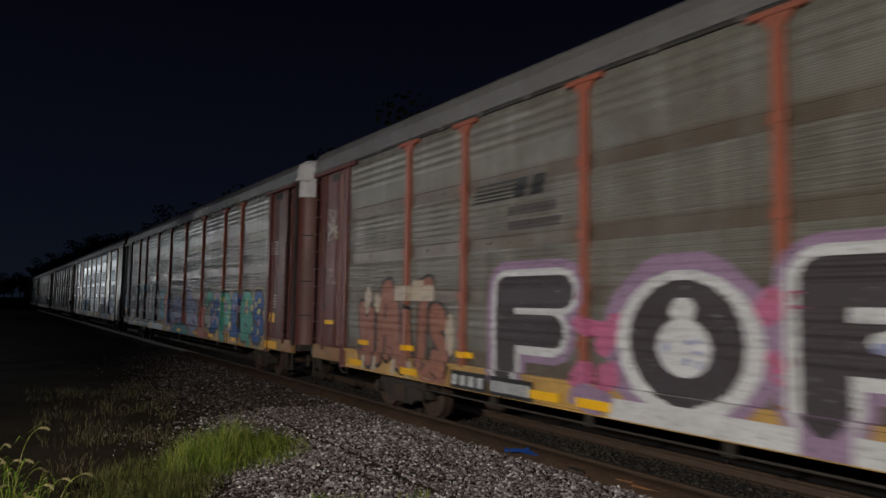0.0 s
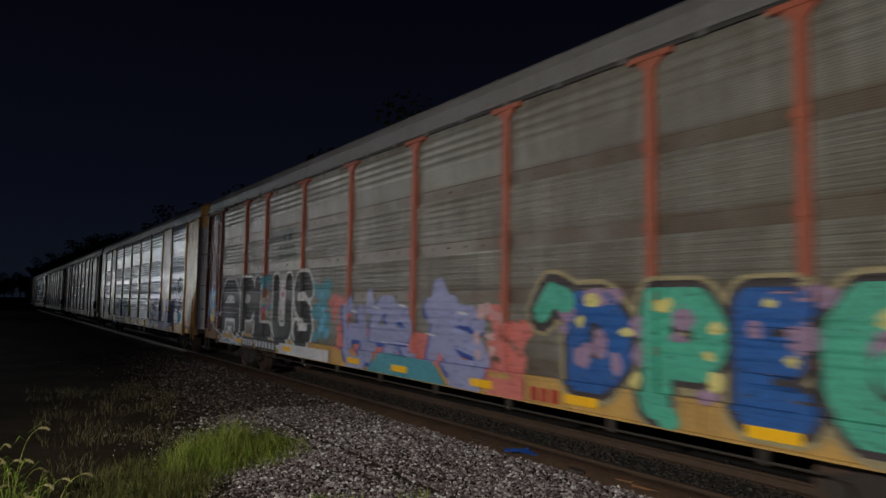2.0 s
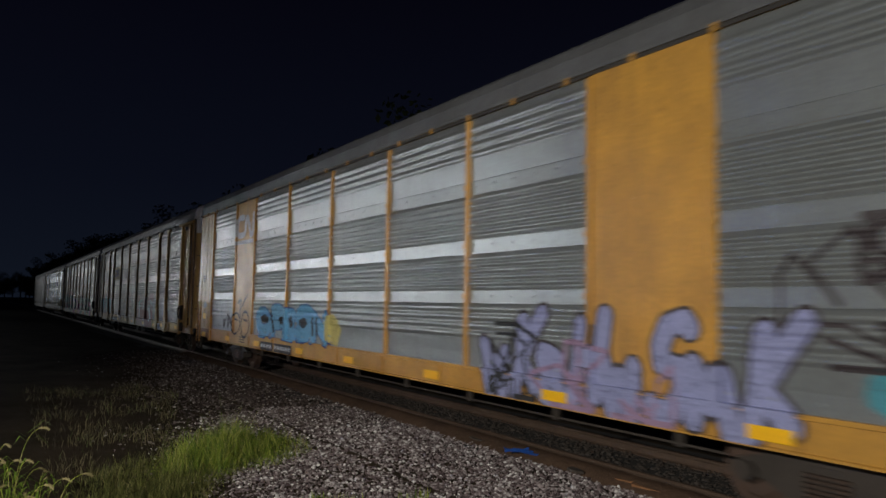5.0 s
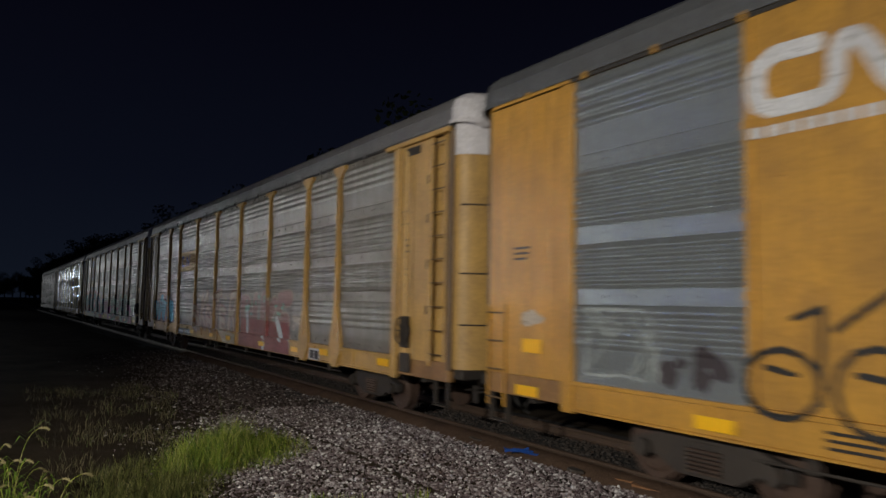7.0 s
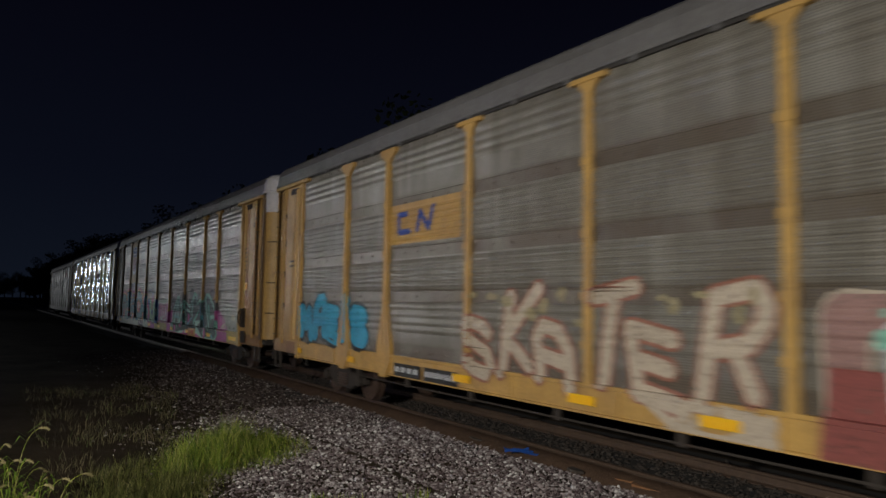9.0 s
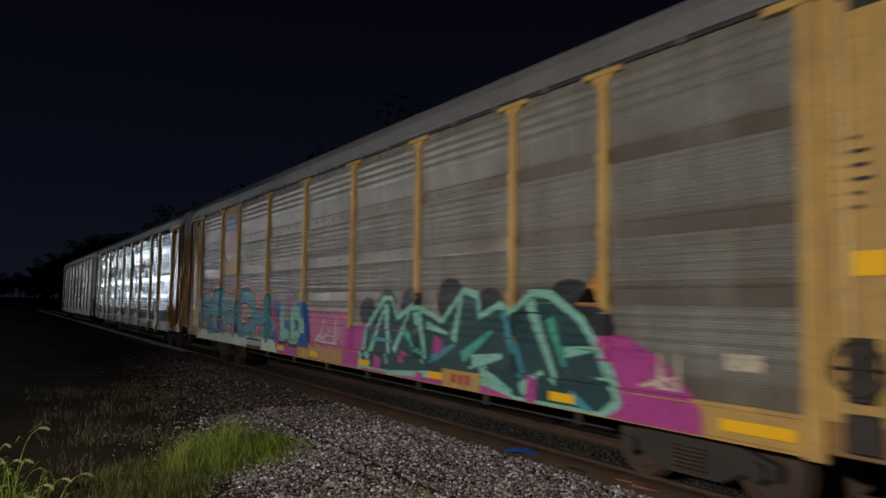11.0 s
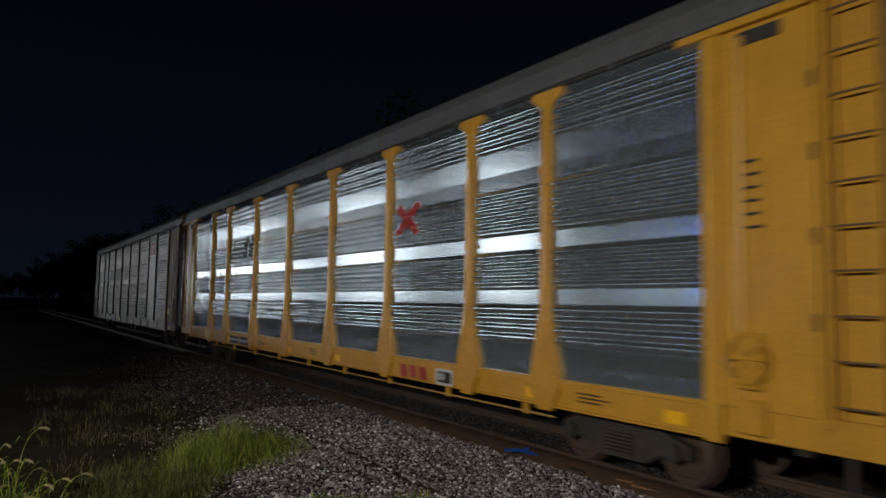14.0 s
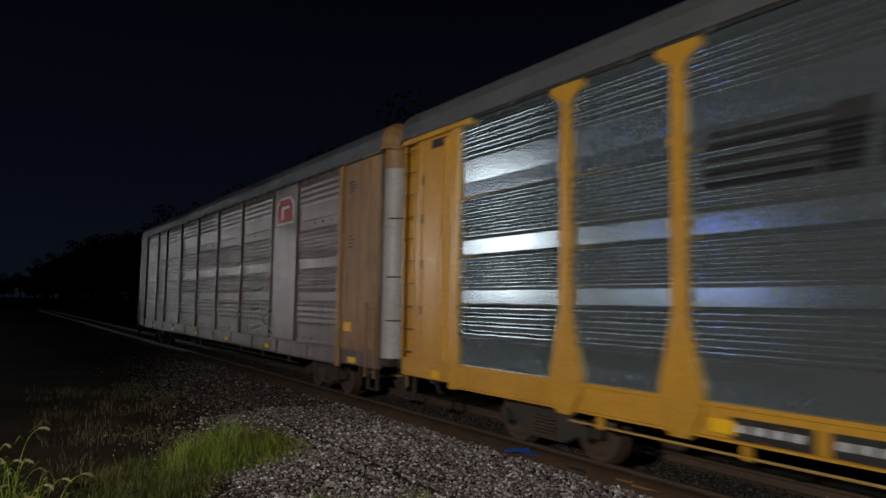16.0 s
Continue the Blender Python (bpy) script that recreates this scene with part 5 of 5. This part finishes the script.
def paint_car_three(car):
    rng = random.Random(3)
    # white ribbon emblem on the yellow plate
    path = [(8.42, 4.74), (8.86, 4.75), (9.0, 4.68), (9.05, 4.55), (9.05, 4.36), (9.0, 4.24), (8.86, 4.18), (8.45, 4.18), (8.3, 4.22), (8.23, 4.34), (8.22, 4.58), (8.14, 4.71), (8.02, 4.69), (7.92, 4.56),
            (7.76, 4.25), (7.66, 4.15), (7.54, 4.17), (7.47, 4.32), (7.46, 4.76)]
    path = [(y - 0.2, z) for y, z in path]
    segs = list(zip(path, path[1:]))
    layer(car, "emblem", fat(segs, 0.095), WHITE, 2, "white ribbon-shaped emblem")
    bars(car, "address_mark", 8.92, 7.2, 3.90, 4.02, 9, WHITE, 2)
    g = graffiti(car, "sky blue letters with a dark blue edge")
    w = word("OPESN", 6.6, (1.2, 0.95, 0.95, 1.0, 1.15), 1.14, 0.80, 0.28, 0.08, 0.04)
    add(g, "edge", fat(flat(w), 0.215), NAVY)
    letters(g, "letter", w, 0.19, SKY)
    add(g, "counter", [disc(5.9, 1.62, 0.35, 0.12, 12, 0.2, 1), capsule((5.35, 1.8), (5.2, 1.3), 0.06), disc(4.55, 1.62, 0.2, 0.1, 10, 0.2, 2), disc(3.85, 1.6, 0.13, 0.16, 10, 0.2, 3), disc(3.0, 1.6, 0.3, 0.12, 10, 0.2, 4), rect(2.45, 2.33, 1.3, 1.75), rect(2.2, 2.08, 1.3, 1.75)], BLACK)
    add(g, "patch", [disc(1.2, 1.5, 0.5, 0.36, 12, 0.2, 7)], LEMON)
    g = graffiti(car, "thin black looping tag on the yellow plate")
    ring = lambda y, z, a, b: [((y + a * math.cos(i * 0.5236), z + b * math.sin(i * 0.5236)), (y + a * math.cos((i + 1) * 0.5236), z + b * math.sin((i + 1) * 0.5236))) for i in range(12)]
    add(g, "stroke", fat(ring(8.64, 1.40, 0.40, 0.34) + ring(7.72, 1.40, 0.40, 0.40) + [((8.26, 1.25), (8.22, 2.15)), ((8.22, 2.15), (8.5, 2.05)), ((8.1, 1.95), (7.6, 2.3)), ((7.9, 1.55), (7.5, 1.5)), ((8.5, 1.5), (8.8, 1.55))], 0.035), BLACK)
    layer(car, "smear", scribble(rng, 11.4, 10.2, 1.25, 2.1, 34, 0.016), paint("faint_chalk_paint", (0.33, 0.36, 0.36), wear=0.0), 1)
    layer(car, "smear", spots(rng, 10.1, 9.3, 1.2, 1.6, 8, 0.08, 0.2), CHAR, 2)
    layer(car, "smear", [disc(12.5, 1.95, 0.25, 0.12, 10, 0.3, 3)], CREAM, 1)
    g = graffiti(car, "grey lilac scrawl over the sill")
    w = word("WKSHWSMK", -4.7, (0.72, 0.62, 0.6, 0.62, 0.72, 0.6, 0.7, 0.62), 0.74, 1.02, 0.2, 0.16, 0.2)
    add(g, "edge", fat(flat(w), 0.17), CHAR)
    letters(g, "letter", w, 0.125, LILAC)
    add(g, "shine", scribble(rng, -5.0, -9.6, 0.80, 1.65, 34, 0.03), VIOLET)
    add(g, "shadow", scribble(rng, -4.9, -10.2, 0.80, 1.85, 30, 0.028), BLACK)
    layer(car, "smear", [disc(-10.85, 1.38, 0.33, 0.24, 12, 0.25, 5)], TEAL, 1, "teal patch")
    g = graffiti(car, "thin dark tag above a teal patch")
    add(g, "stroke", scribble(rng, -9.7, -11.2, 2.0, 3.0, 26, 0.035), CHAR)
    add(g, "stroke", scribble(rng, -9.4, -11.2, 1.6, 2.0, 20, 0.035), CHAR)
    number_board(car, ((6.1, 5.05, 4), (4.95, 3.65, 6)), 0.76, 0.99)
    reflectors(car, (12.45,), 1.55, 0.42, 0.2)
    reflectors(car, (12.6, 9.4, 6.45, 3.1, 0.2, -3.2, -6.4, -9.6, -12.3), 0.90, 0.5, 0.14)
    small_writing(car, -12.0, 4.85, 4, 0.4, BLACK, 0.03, 0.07, 8)
    small_writing(car, 12.9, 3.0, 3, 0.5, BLACK, 0.035, 0.08, 9)
    small_writing(car, 8.2, 1.02, 3, 0.7, BLACK, 0.03, 0.07, 10)


def paint_car_four(car):
    rng = random.Random(4)
    g = graffiti(car, "cyan letters with black edges")
    w = word("MAEIS", 11.65, (0.85, 0.8, 0.75, 0.55, 0.85), 1.2, 0.95, 0.26, 0.06, 0.1)
    add(g, "edge", fat(flat(w), 0.22), BLACK)
    letters(g, "letter", w, 0.155, CYAN)
    add(g, "shine", fat([((y, 1.3), (y - 0.2, 1.26)) for y in (11.3, 10.5, 9.8, 9.0)], 0.02), BLACK)
    layer(car, "emblem_plate", [rect(6.95, 4.45, 3.27, 4.05)], YELLOW_OLD, 1, "yellow plate with a dark emblem")
    layer(car, "emblem", fat([((6.3, 3.85), (6.6, 3.85)), ((6.6, 3.85), (6.6, 3.5)), ((6.6, 3.5), (6.2, 3.5)), ((5.9, 3.5), (5.8, 3.85)), ((5.8, 3.85), (5.5, 3.5)), ((5.5, 3.5), (5.35, 3.9))], 0.055), NAVY, 3)
    g = graffiti(car, "worn cream and clay letters, half faded")
    w = word("SKATER", 4.3, (0.9, 0.9, 0.9, 0.9, 0.9, 0.9), 0.95, 1.2, 0.26, 0.2, 0.2)
    add(g, "shade", fat(flat(w), 0.145), CLAY)
    letters(g, "letter", w, 0.10, CREAM)
    add(g, "drip", scribble(rng, 4.0, -1.2, 0.74, 1.05, 40, 0.05), CREAM)
    add(g, "tip", spots(rng, 4.2, -1.0, 1.9, 2.3, 14, 0.05, 0.14), OLIVE)
    g = graffiti(car, "dusty red round letters with pale outlines")
    w = word("DUKE", -1.75, (1.15, 1.05, 1.0, 1.1), 0.80, 1.5, 0.36, 0.05, 0.05)
    add(g, "outline", fat(flat(w), 0.245), CREAM)
    letters(g, "letter", w, 0.205, paint("dusty_rose_paint", (0.33, 0.19, 0.17)))
    add(g, "lower", [[(-1.65, 0.76), (-6.1, 0.76), (-5.9, 1.55), (-1.75, 1.6)]], paint("brick_red_paint", (0.26, 0.07, 0.06)))
    add(g, "streak", [capsule((-2.35, 1.95), (-2.4, 1.25), 0.10), capsule((-5.0, 1.6), (-5.35, 1.15), 0.13), capsule((-4.0, 1.25), (-4.0, 1.1), 0.08), capsule((-4.0, 0.8), (-4.05, 0.9), 0.1)], WHITE)
    add(g, "spot", spots(rng, -1.9, -5.8, 1.7, 2.3, 18, 0.04, 0.12), MINT)
    layer(car, "smear", spots(rng, -6.2, -6.9, 1.45, 1.75, 12, 0.05, 0.13), CREAM, 1)
    board = layer(car, "sign_board", [rect(-7.45, -8.1, 0.75, 1.02)], WHITE, 6)
    layer(board, "sign_mark", [rect(-7.52, -7.76, 0.79, 0.98), rect(-7.80, -8.04, 0.79, 0.98)], BLACK, 7)
    number_board(car, ((6.6, 5.6, 4), (5.5, 4.4, 6)), 0.77, 1.0)
    reflectors(car, (-8.35, -11.3), 0.97, 0.5, 0.14)
    reflectors(car, (11.6, 8.6, 4.3, 1.5, -0.6, -3.9, -6.5), 0.92, 0.5, 0.12)
    small_writing(car, -11.9, 3.9, 2, 0.3, BLACK, 0.03, 0.24, 11)
    small_writing(car, -11.95, 3.35, 7, 0.26, BLACK, 0.035, 0.11, 12)
    small_writing(car, 12.45, 3.2, 2, 0.5, BLACK, 0.05, 0.12, 13)


def paint_car_five(car):
    rng = random.Random(5)
    # shield emblem on the plate
    shield = [(8.55, 4.98), (8.28, 4.90), (7.97, 5.0), (7.66, 4.88), (7.4, 4.94), (7.34, 4.72), (7.42, 4.5), (7.36, 4.1), (7.4, 3.75), (7.6, 3.55), (7.95, 3.42), (8.3, 3.52), (8.52, 3.75), (8.56, 4.1), (8.5, 4.5), (8.62, 4.75)]
    layer(car, "emblem", [shield], WHITE, 1, "shield emblem, blue over red and white stripes")
    layer(car, "emblem_field", [[(8.52, 4.94), (8.28, 4.87), (7.97, 4.97), (7.66, 4.85), (7.43, 4.9), (7.38, 4.72), (7.45, 4.42), (8.48, 4.42), (8.57, 4.74)]], NAVY, 3)
    bars(car, "emblem_mark", 8.42, 7.5, 4.70, 4.80, 5, WHITE, 4)
    bars(car, "emblem_mark", 8.42, 7.5, 4.50, 4.60, 7, WHITE, 4)
    for i in range(6):
        layer(car, "emblem_stripe", [rect(8.44 - i * 0.175, 8.345 - i * 0.175, 3.56 + 0.05 * abs(i - 2.7), 4.40)], RED, 3)
    # teal letters on pink
    g = graffiti(car, "big teal letters on pink with yellow edges, pale foot")
    w = word("REACH", 11.45, (1.5, 1.45, 1.5, 1.5, 1.7), 0.98, 1.40, 0.38, 0.05, 0.06)
    add(g, "background", fat(flat(w), 0.40) + spots(rng, 11.3, 4.0, 2.2, 2.45, 12, 0.12, 0.26), PINK)
    add(g, "edge", fat(flat(w), 0.315), LEMON)
    add(g, "shadow", fat(flat(w), 0.26), CHAR)
    add(g, "foot", [[(11.6, 0.74), (3.1, 0.74), (3.4, 1.07), (11.5, 1.07)]], PALE)
    letters(g, "letter", w, 0.205, TEAL)
    add(g, "shade", scribble(rng, 11.2, 4.0, 0.8, 2.3, 34, 0.025), CYAN)
    add(g, "gap", [disc(y, z, 0.14, 0.1) for y, z in ((10.6, 1.45), (9.0, 1.55), (8.9, 1.25), (7.5, 1.2), (5.9, 1.5), (4.75, 1.35), (4.7, 1.9))], MAGENTA)
    add(g, "gap", [disc(y, z, 0.10, 0.05) for y, z in ((9.8, 2.1), (8.2, 2.15), (6.9, 2.2), (5.2, 2.2), (8.4, 1.35))], ORANGE, True)
    number_board(car, ((5.75, 4.4, 6),), 0.76, 1.04)
    layer(car, "scrawl", scribble(rng, 6.9, 5.6, 2.5, 2.85, 14, 0.03), LILAC, 1)
    layer(car, "scrawl", scribble(rng, 3.6, 2.4, 2.2, 2.55, 12, 0.03), LILAC, 1)
    # blue, pink and mint tail piece
    g = graffiti(car, "blue and magenta shapes with mint letters")
    add(g, "cloud", [disc(3.3, 1.75, 0.55, 0.4, 14, 0.15, 1), disc(1.5, 1.7, 0.55, 0.45, 14, 0.15, 2), rect(3.8, 0.9, 1.0, 1.6)], BLUE)
    add(g, "band", [capsule((3.8, 1.95), (3.2, 1.4), 0.18), capsule((3.2, 1.4), (2.9, 0.85), 0.18), disc(2.4, 2.1, 0.15, 0.2), rect(3.0, 1.6, 0.74, 0.98), disc(2.2, 1.1, 0.5, 0.2)], MAGENTA)
    add(g, "arc", [disc(3.75, 1.55, 0.42, 0.28)], CORAL, True)
    add(g, "arc", [disc(3.8, 1.5, 0.33, 0.2)], TEAL)
    ld = strokes("L", 3.0, 0.65, 1.1, 0.95, 0.14) + strokes("D", 2.25, 0.95, 1.05, 0.95, 0.16)
    add(g, "shadow", fat([((a[0] + 0.05, a[1] - 0.06), (b[0] + 0.05, b[1] - 0.06)) for a, b in ld], 0.19), CHAR)
    add(g, "letter", fat(ld, 0.165), MINT)
    # red piece and magenta body with mint outlined letters
    g = graffiti(car, "small red piece beside the mint letters")
    add(g, "fill", fat(flat(word("SUN", 1.0, (0.75, 0.75, 0.7), 1.1, 0.8, 0.34)), 0.22), PINK)
    add(g, "line", scribble(rng, 0.9, -1.0, 1.2, 1.85, 16, 0.02), WHITE)
    g = graffiti(car, "mint and dark green angular letters on magenta, black clouds above")
    add(g, "cloud", [disc(y, z, r, r * 0.85, 16) for y, z, r in ((-2.2, 1.95, 0.36), (-3.05, 2.1, 0.36), (-4.0, 2.1, 0.4), (-5.35, 2.2, 0.45), (-6.45, 2.05, 0.42), (-8.3, 2.0, 0.6), (-8.7, 1.8, 0.45))], BLACK)
    add(g, "body", [[(-1.1, 0.76), (-1.1, 1.55), (-2.2, 1.7), (-8.6, 1.75), (-9.3, 1.78), (-9.9, 1.5), (-10.4, 1.05), (-10.45, 0.76)]], MAGENTA)
    body = [(-1.95, 0.80), (-2.15, 1.55), (-2.95, 2.22), (-3.2, 2.22), (-3.45, 1.8), (-4.1, 2.08), (-4.6, 1.95), (-5.1, 1.8), (-5.75, 2.35), (-6.1, 2.28), (-6.2, 1.9), (-6.75, 2.12), (-7.0, 1.95),
            (-7.5, 2.3), (-7.9, 2.28), (-8.5, 1.95), (-8.95, 1.45), (-9.2, 0.95), (-8.95, 0.76), (-7.2, 0.76), (-6.4, 0.95), (-4.6, 0.90), (-3.2, 0.80)]
    add(g, "edge", [body] + [capsule(p, q, 0.075, 3) for p, q in zip(body, body[1:])], MINT)
    inner = [(-5.45 + (y + 5.45) * 0.985, 1.5 + (z - 1.5) * 0.94) for y, z in body]
    add(g, "letter", [inner], paint("dark_green_paint", (0.015, 0.05, 0.055)))
    shards = ((-2.25, 1.0, -2.95, 2.0, 0.09), (-3.05, 2.1, -3.15, 0.95, 0.11), (-2.4, 1.42, -3.3, 1.38, 0.05), (-3.35, 1.2, -3.95, 1.95, 0.08), (-3.75, 1.62, -4.4, 1.2, 0.09), (-4.3, 1.98, -4.55, 1.05, 0.10),
              (-4.6, 1.75, -5.3, 1.62, 0.07), (-4.75, 1.15, -5.5, 1.45, 0.09), (-5.45, 1.5, -5.7, 2.25, 0.09), (-5.7, 1.25, -6.55, 1.72, 0.10), (-6.0, 1.2, -6.8, 1.35, 0.12), (-6.3, 1.1, -7.1, 0.85, 0.09),
              (-6.85, 2.05, -7.35, 1.05, 0.10), (-7.45, 2.2, -8.05, 1.05, 0.11), (-7.9, 1.95, -8.2, 1.3, 0.09), (-8.2, 1.5, -8.9, 1.6, 0.08), (-7.3, 0.9, -7.75, 1.2, 0.10), (-8.35, 0.95, -8.75, 0.8, 0.08))
    for k, (ya, za, yb, zb, r) in enumerate(shards):
        dy, dz = yb - ya, zb - za
        n = math.hypot(dy, dz)
        oy, oz = -dz / n * r, dy / n * r
        g["level"] += 0 if k else 1
        layer(g["body"], "shard", [[(ya + oy, za + oz), (yb + oy * 0.35, zb + oz * 0.35), (yb - oy * 0.35, zb - oz * 0.35), (ya - oy, za - oz)]], (MINT, MINT, TEAL, MINT, GREEN)[k % 5], g["level"] + 0.05 * k)
    for y, z, ry, rz in ((-4.95, 1.42, 0.16, 0.17), (-3.75, 1.12, 0.13, 0.13), (-2.75, 0.95, 0.16, 0.15), (-7.55, 0.95, 0.13, 0.22), (-6.0, 0.86, 0.2, 0.08), (-4.4, 0.85, 0.14, 0.07)):
        layer(g["body"], "gap", [[(y + ry, z - rz), (y - ry * 0.7, z - rz * 0.8), (y - ry, z + rz * 0.5), (y + ry * 0.6, z + rz)]], MAGENTA, g["level"] + 1.2)
    g["level"] += 1
    add(g, "note", scribble(rng, -9.3, -10.1, 1.2, 1.6, 14, 0.02), CREAM)
    layer(car, "flame", [[(-8.4, 2.15), (-8.85, 2.1), (-8.9, 2.75), (-8.75, 2.5)]], ORANGE, 1)
    layer(car, "patch", [rect(-5.2, -6.3, 0.76, 1.04)], YELLOW_OLD, 12)
    bars(car, "red_mark", -5.5, -6.1, 0.83, 0.98, 3, RED, 13)
    layer(car, "smear", [rect(-10.7, -11.15, 1.48, 1.66)], CREAM, 1)
    reflectors(car, (11.4, 2.75, 0.5, -2.2, -5.0, -8.2), 0.90, 0.5, 0.12)
    reflectors(car, (-11.1,), 0.92, 0.85, 0.12)
    layer(car, "yellow_sign", [rect(-12.0, -12.4, 2.45, 2.68)], REFLECT, 3)
    layer(car, "yellow_sign", [rect(12.75, 12.3, 1.75, 1.98)], REFLECT, 3)
    small_writing(car, -11.95, 3.75, 6, 0.35, BLACK, 0.035, 0.13, 14)
    small_writing(car, 12.7, 4.55, 4, 0.3, BLACK, 0.035, 0.1, 15)


def paint_car_six(car):
    striped_logo(car, 6.75, 4.35, 3.45, 4.12, BLACK)
    layer(car, "emblem_cross", fat([((-4.6, 3.95), (-5.25, 3.5)), ((-4.6, 3.5), (-5.25, 3.95))], 0.085), RED, 1, "red crossed-stroke emblem")
    bars(car, "lettering", -5.35, -6.75, 3.70, 3.86, 7, CHAR, 1)
    bars(car, "red_mark", -4.85, -5.9, 0.79, 1.0, 3, RED, 4, -0.05)
    board = layer(car, "sign_board", [rect(-6.1, -6.62, 0.76, 1.02)], WHITE, 5)
    layer(board, "sign_mark", [rect(-6.15, -6.57, 0.80, 0.98)], BLACK, 6)
    bars(board, "sign_lines", -6.18, -6.38, 0.84, 0.95, 3, WHITE, 7)
    number_board(car, ((6.4, 5.5, 4), (5.35, 4.1, 6)), 0.79, 1.01)
    reflectors(car, (6.5, 12.3, -11.2, -8.7, -2.0, 1.0), 0.9, 0.3, 0.14)
    for y in (3.6, 1.6, -0.3, -9.6):
        small_writing(car, y, 1.0, 3, 0.6, BLACK, 0.02, 0.05, int(abs(y) * 10))
    small_writing(car, -12.05, 3.7, 6, 0.3, BLACK, 0.03, 0.14, 16)


def paint_car_seven(car):
    rng = random.Random(7)
    layer(car, "emblem", [[(-7.35, 4.2), (-7.35, 4.75), (-7.6, 4.95), (-8.4, 4.95), (-8.65, 4.75), (-8.65, 4.2)]], WHITE, 1, "red many-sided emblem with a white edge")
    layer(car, "emblem_field", [[(-7.42, 4.26), (-7.42, 4.72), (-7.63, 4.89), (-8.37, 4.89), (-8.58, 4.72), (-8.58, 4.26)]], RED, 2)
    layer(car, "emblem_bar", [rect(-7.75, -8.35, 4.62, 4.7), rect(-7.75, -7.9, 4.35, 4.7)], WHITE, 3)
    g = graffiti(car, "pale green outlined tag, nearly worn off")
    w = word("NEK", -4.0, (1.2, 1.1, 1.2), 1.15, 1.1, 0.2, 0.2, 0.2)
    add(g, "edge", fat(flat(w), 0.10), paint("faded_green_paint", (0.30, 0.34, 0.24)))
    add(g, "fill", fat(flat(w), 0.05), CHAR)
    reflectors(car, (-12.2,), 1.6, 0.4, 0.2)
    reflectors(car, (9.0, 5.0, 1.0, -3.0, -7.0, -12.4), 0.9, 0.4, 0.12)
    small_writing(car, -12.1, 4.8, 4, 0.4, BLACK, 0.03, 0.07, 17)
    small_writing(car, -12.1, 3.6, 4, 0.4, BLACK, 0.03, 0.08, 18)


for painter, car in zip((paint_car_one, paint_car_two, paint_car_three, paint_car_four, paint_car_five, paint_car_six, paint_car_seven), CARS):
    PLATES_NOW[:] = PLATES.get(CARS.index(car), ())
    RELIEF[0] = {2: 0.75, 5: 0.95}.get(CARS.index(car), 0.5)
    painter(car)

for car in CARS:
    for piece in car.children:
        if not piece.name.startswith("truck"):
            piece.matrix_basis = Matrix.Diagonal((1, 1, TALL, 1)) @ piece.matrix_basis

build_track()
build_dirt_fringe()
build_grass()
build_foxtails()
build_litter()
build_trees()
stone_field("near_ballast", "grey and brown crushed stone ballast beside the rail", 52000, near_sampler, (0.010, 0.034), GRAVEL, 1)
stone_field("far_ballast", "brown crushed stone along the track, darkened where the lamplight falls off", 26000, mid_sampler, (0.016, 0.04), GRAVEL_DIM, 2)
# these stones share the running gear colour, shade under the cars included
stone_field("track_ballast", "oily stones between the rails, with the shade under the cars in their colour", 12000, track_sampler, (0.02, 0.045), UNDER, 3, -0.1)


def motions():
    times = [2.0 * i for i in range(9)]
    for car, y in zip(CARS, CAR_Y):
        walk(car, [(t, pose(TRACK_X, y - run(t), 0)) for t in times])


motions()
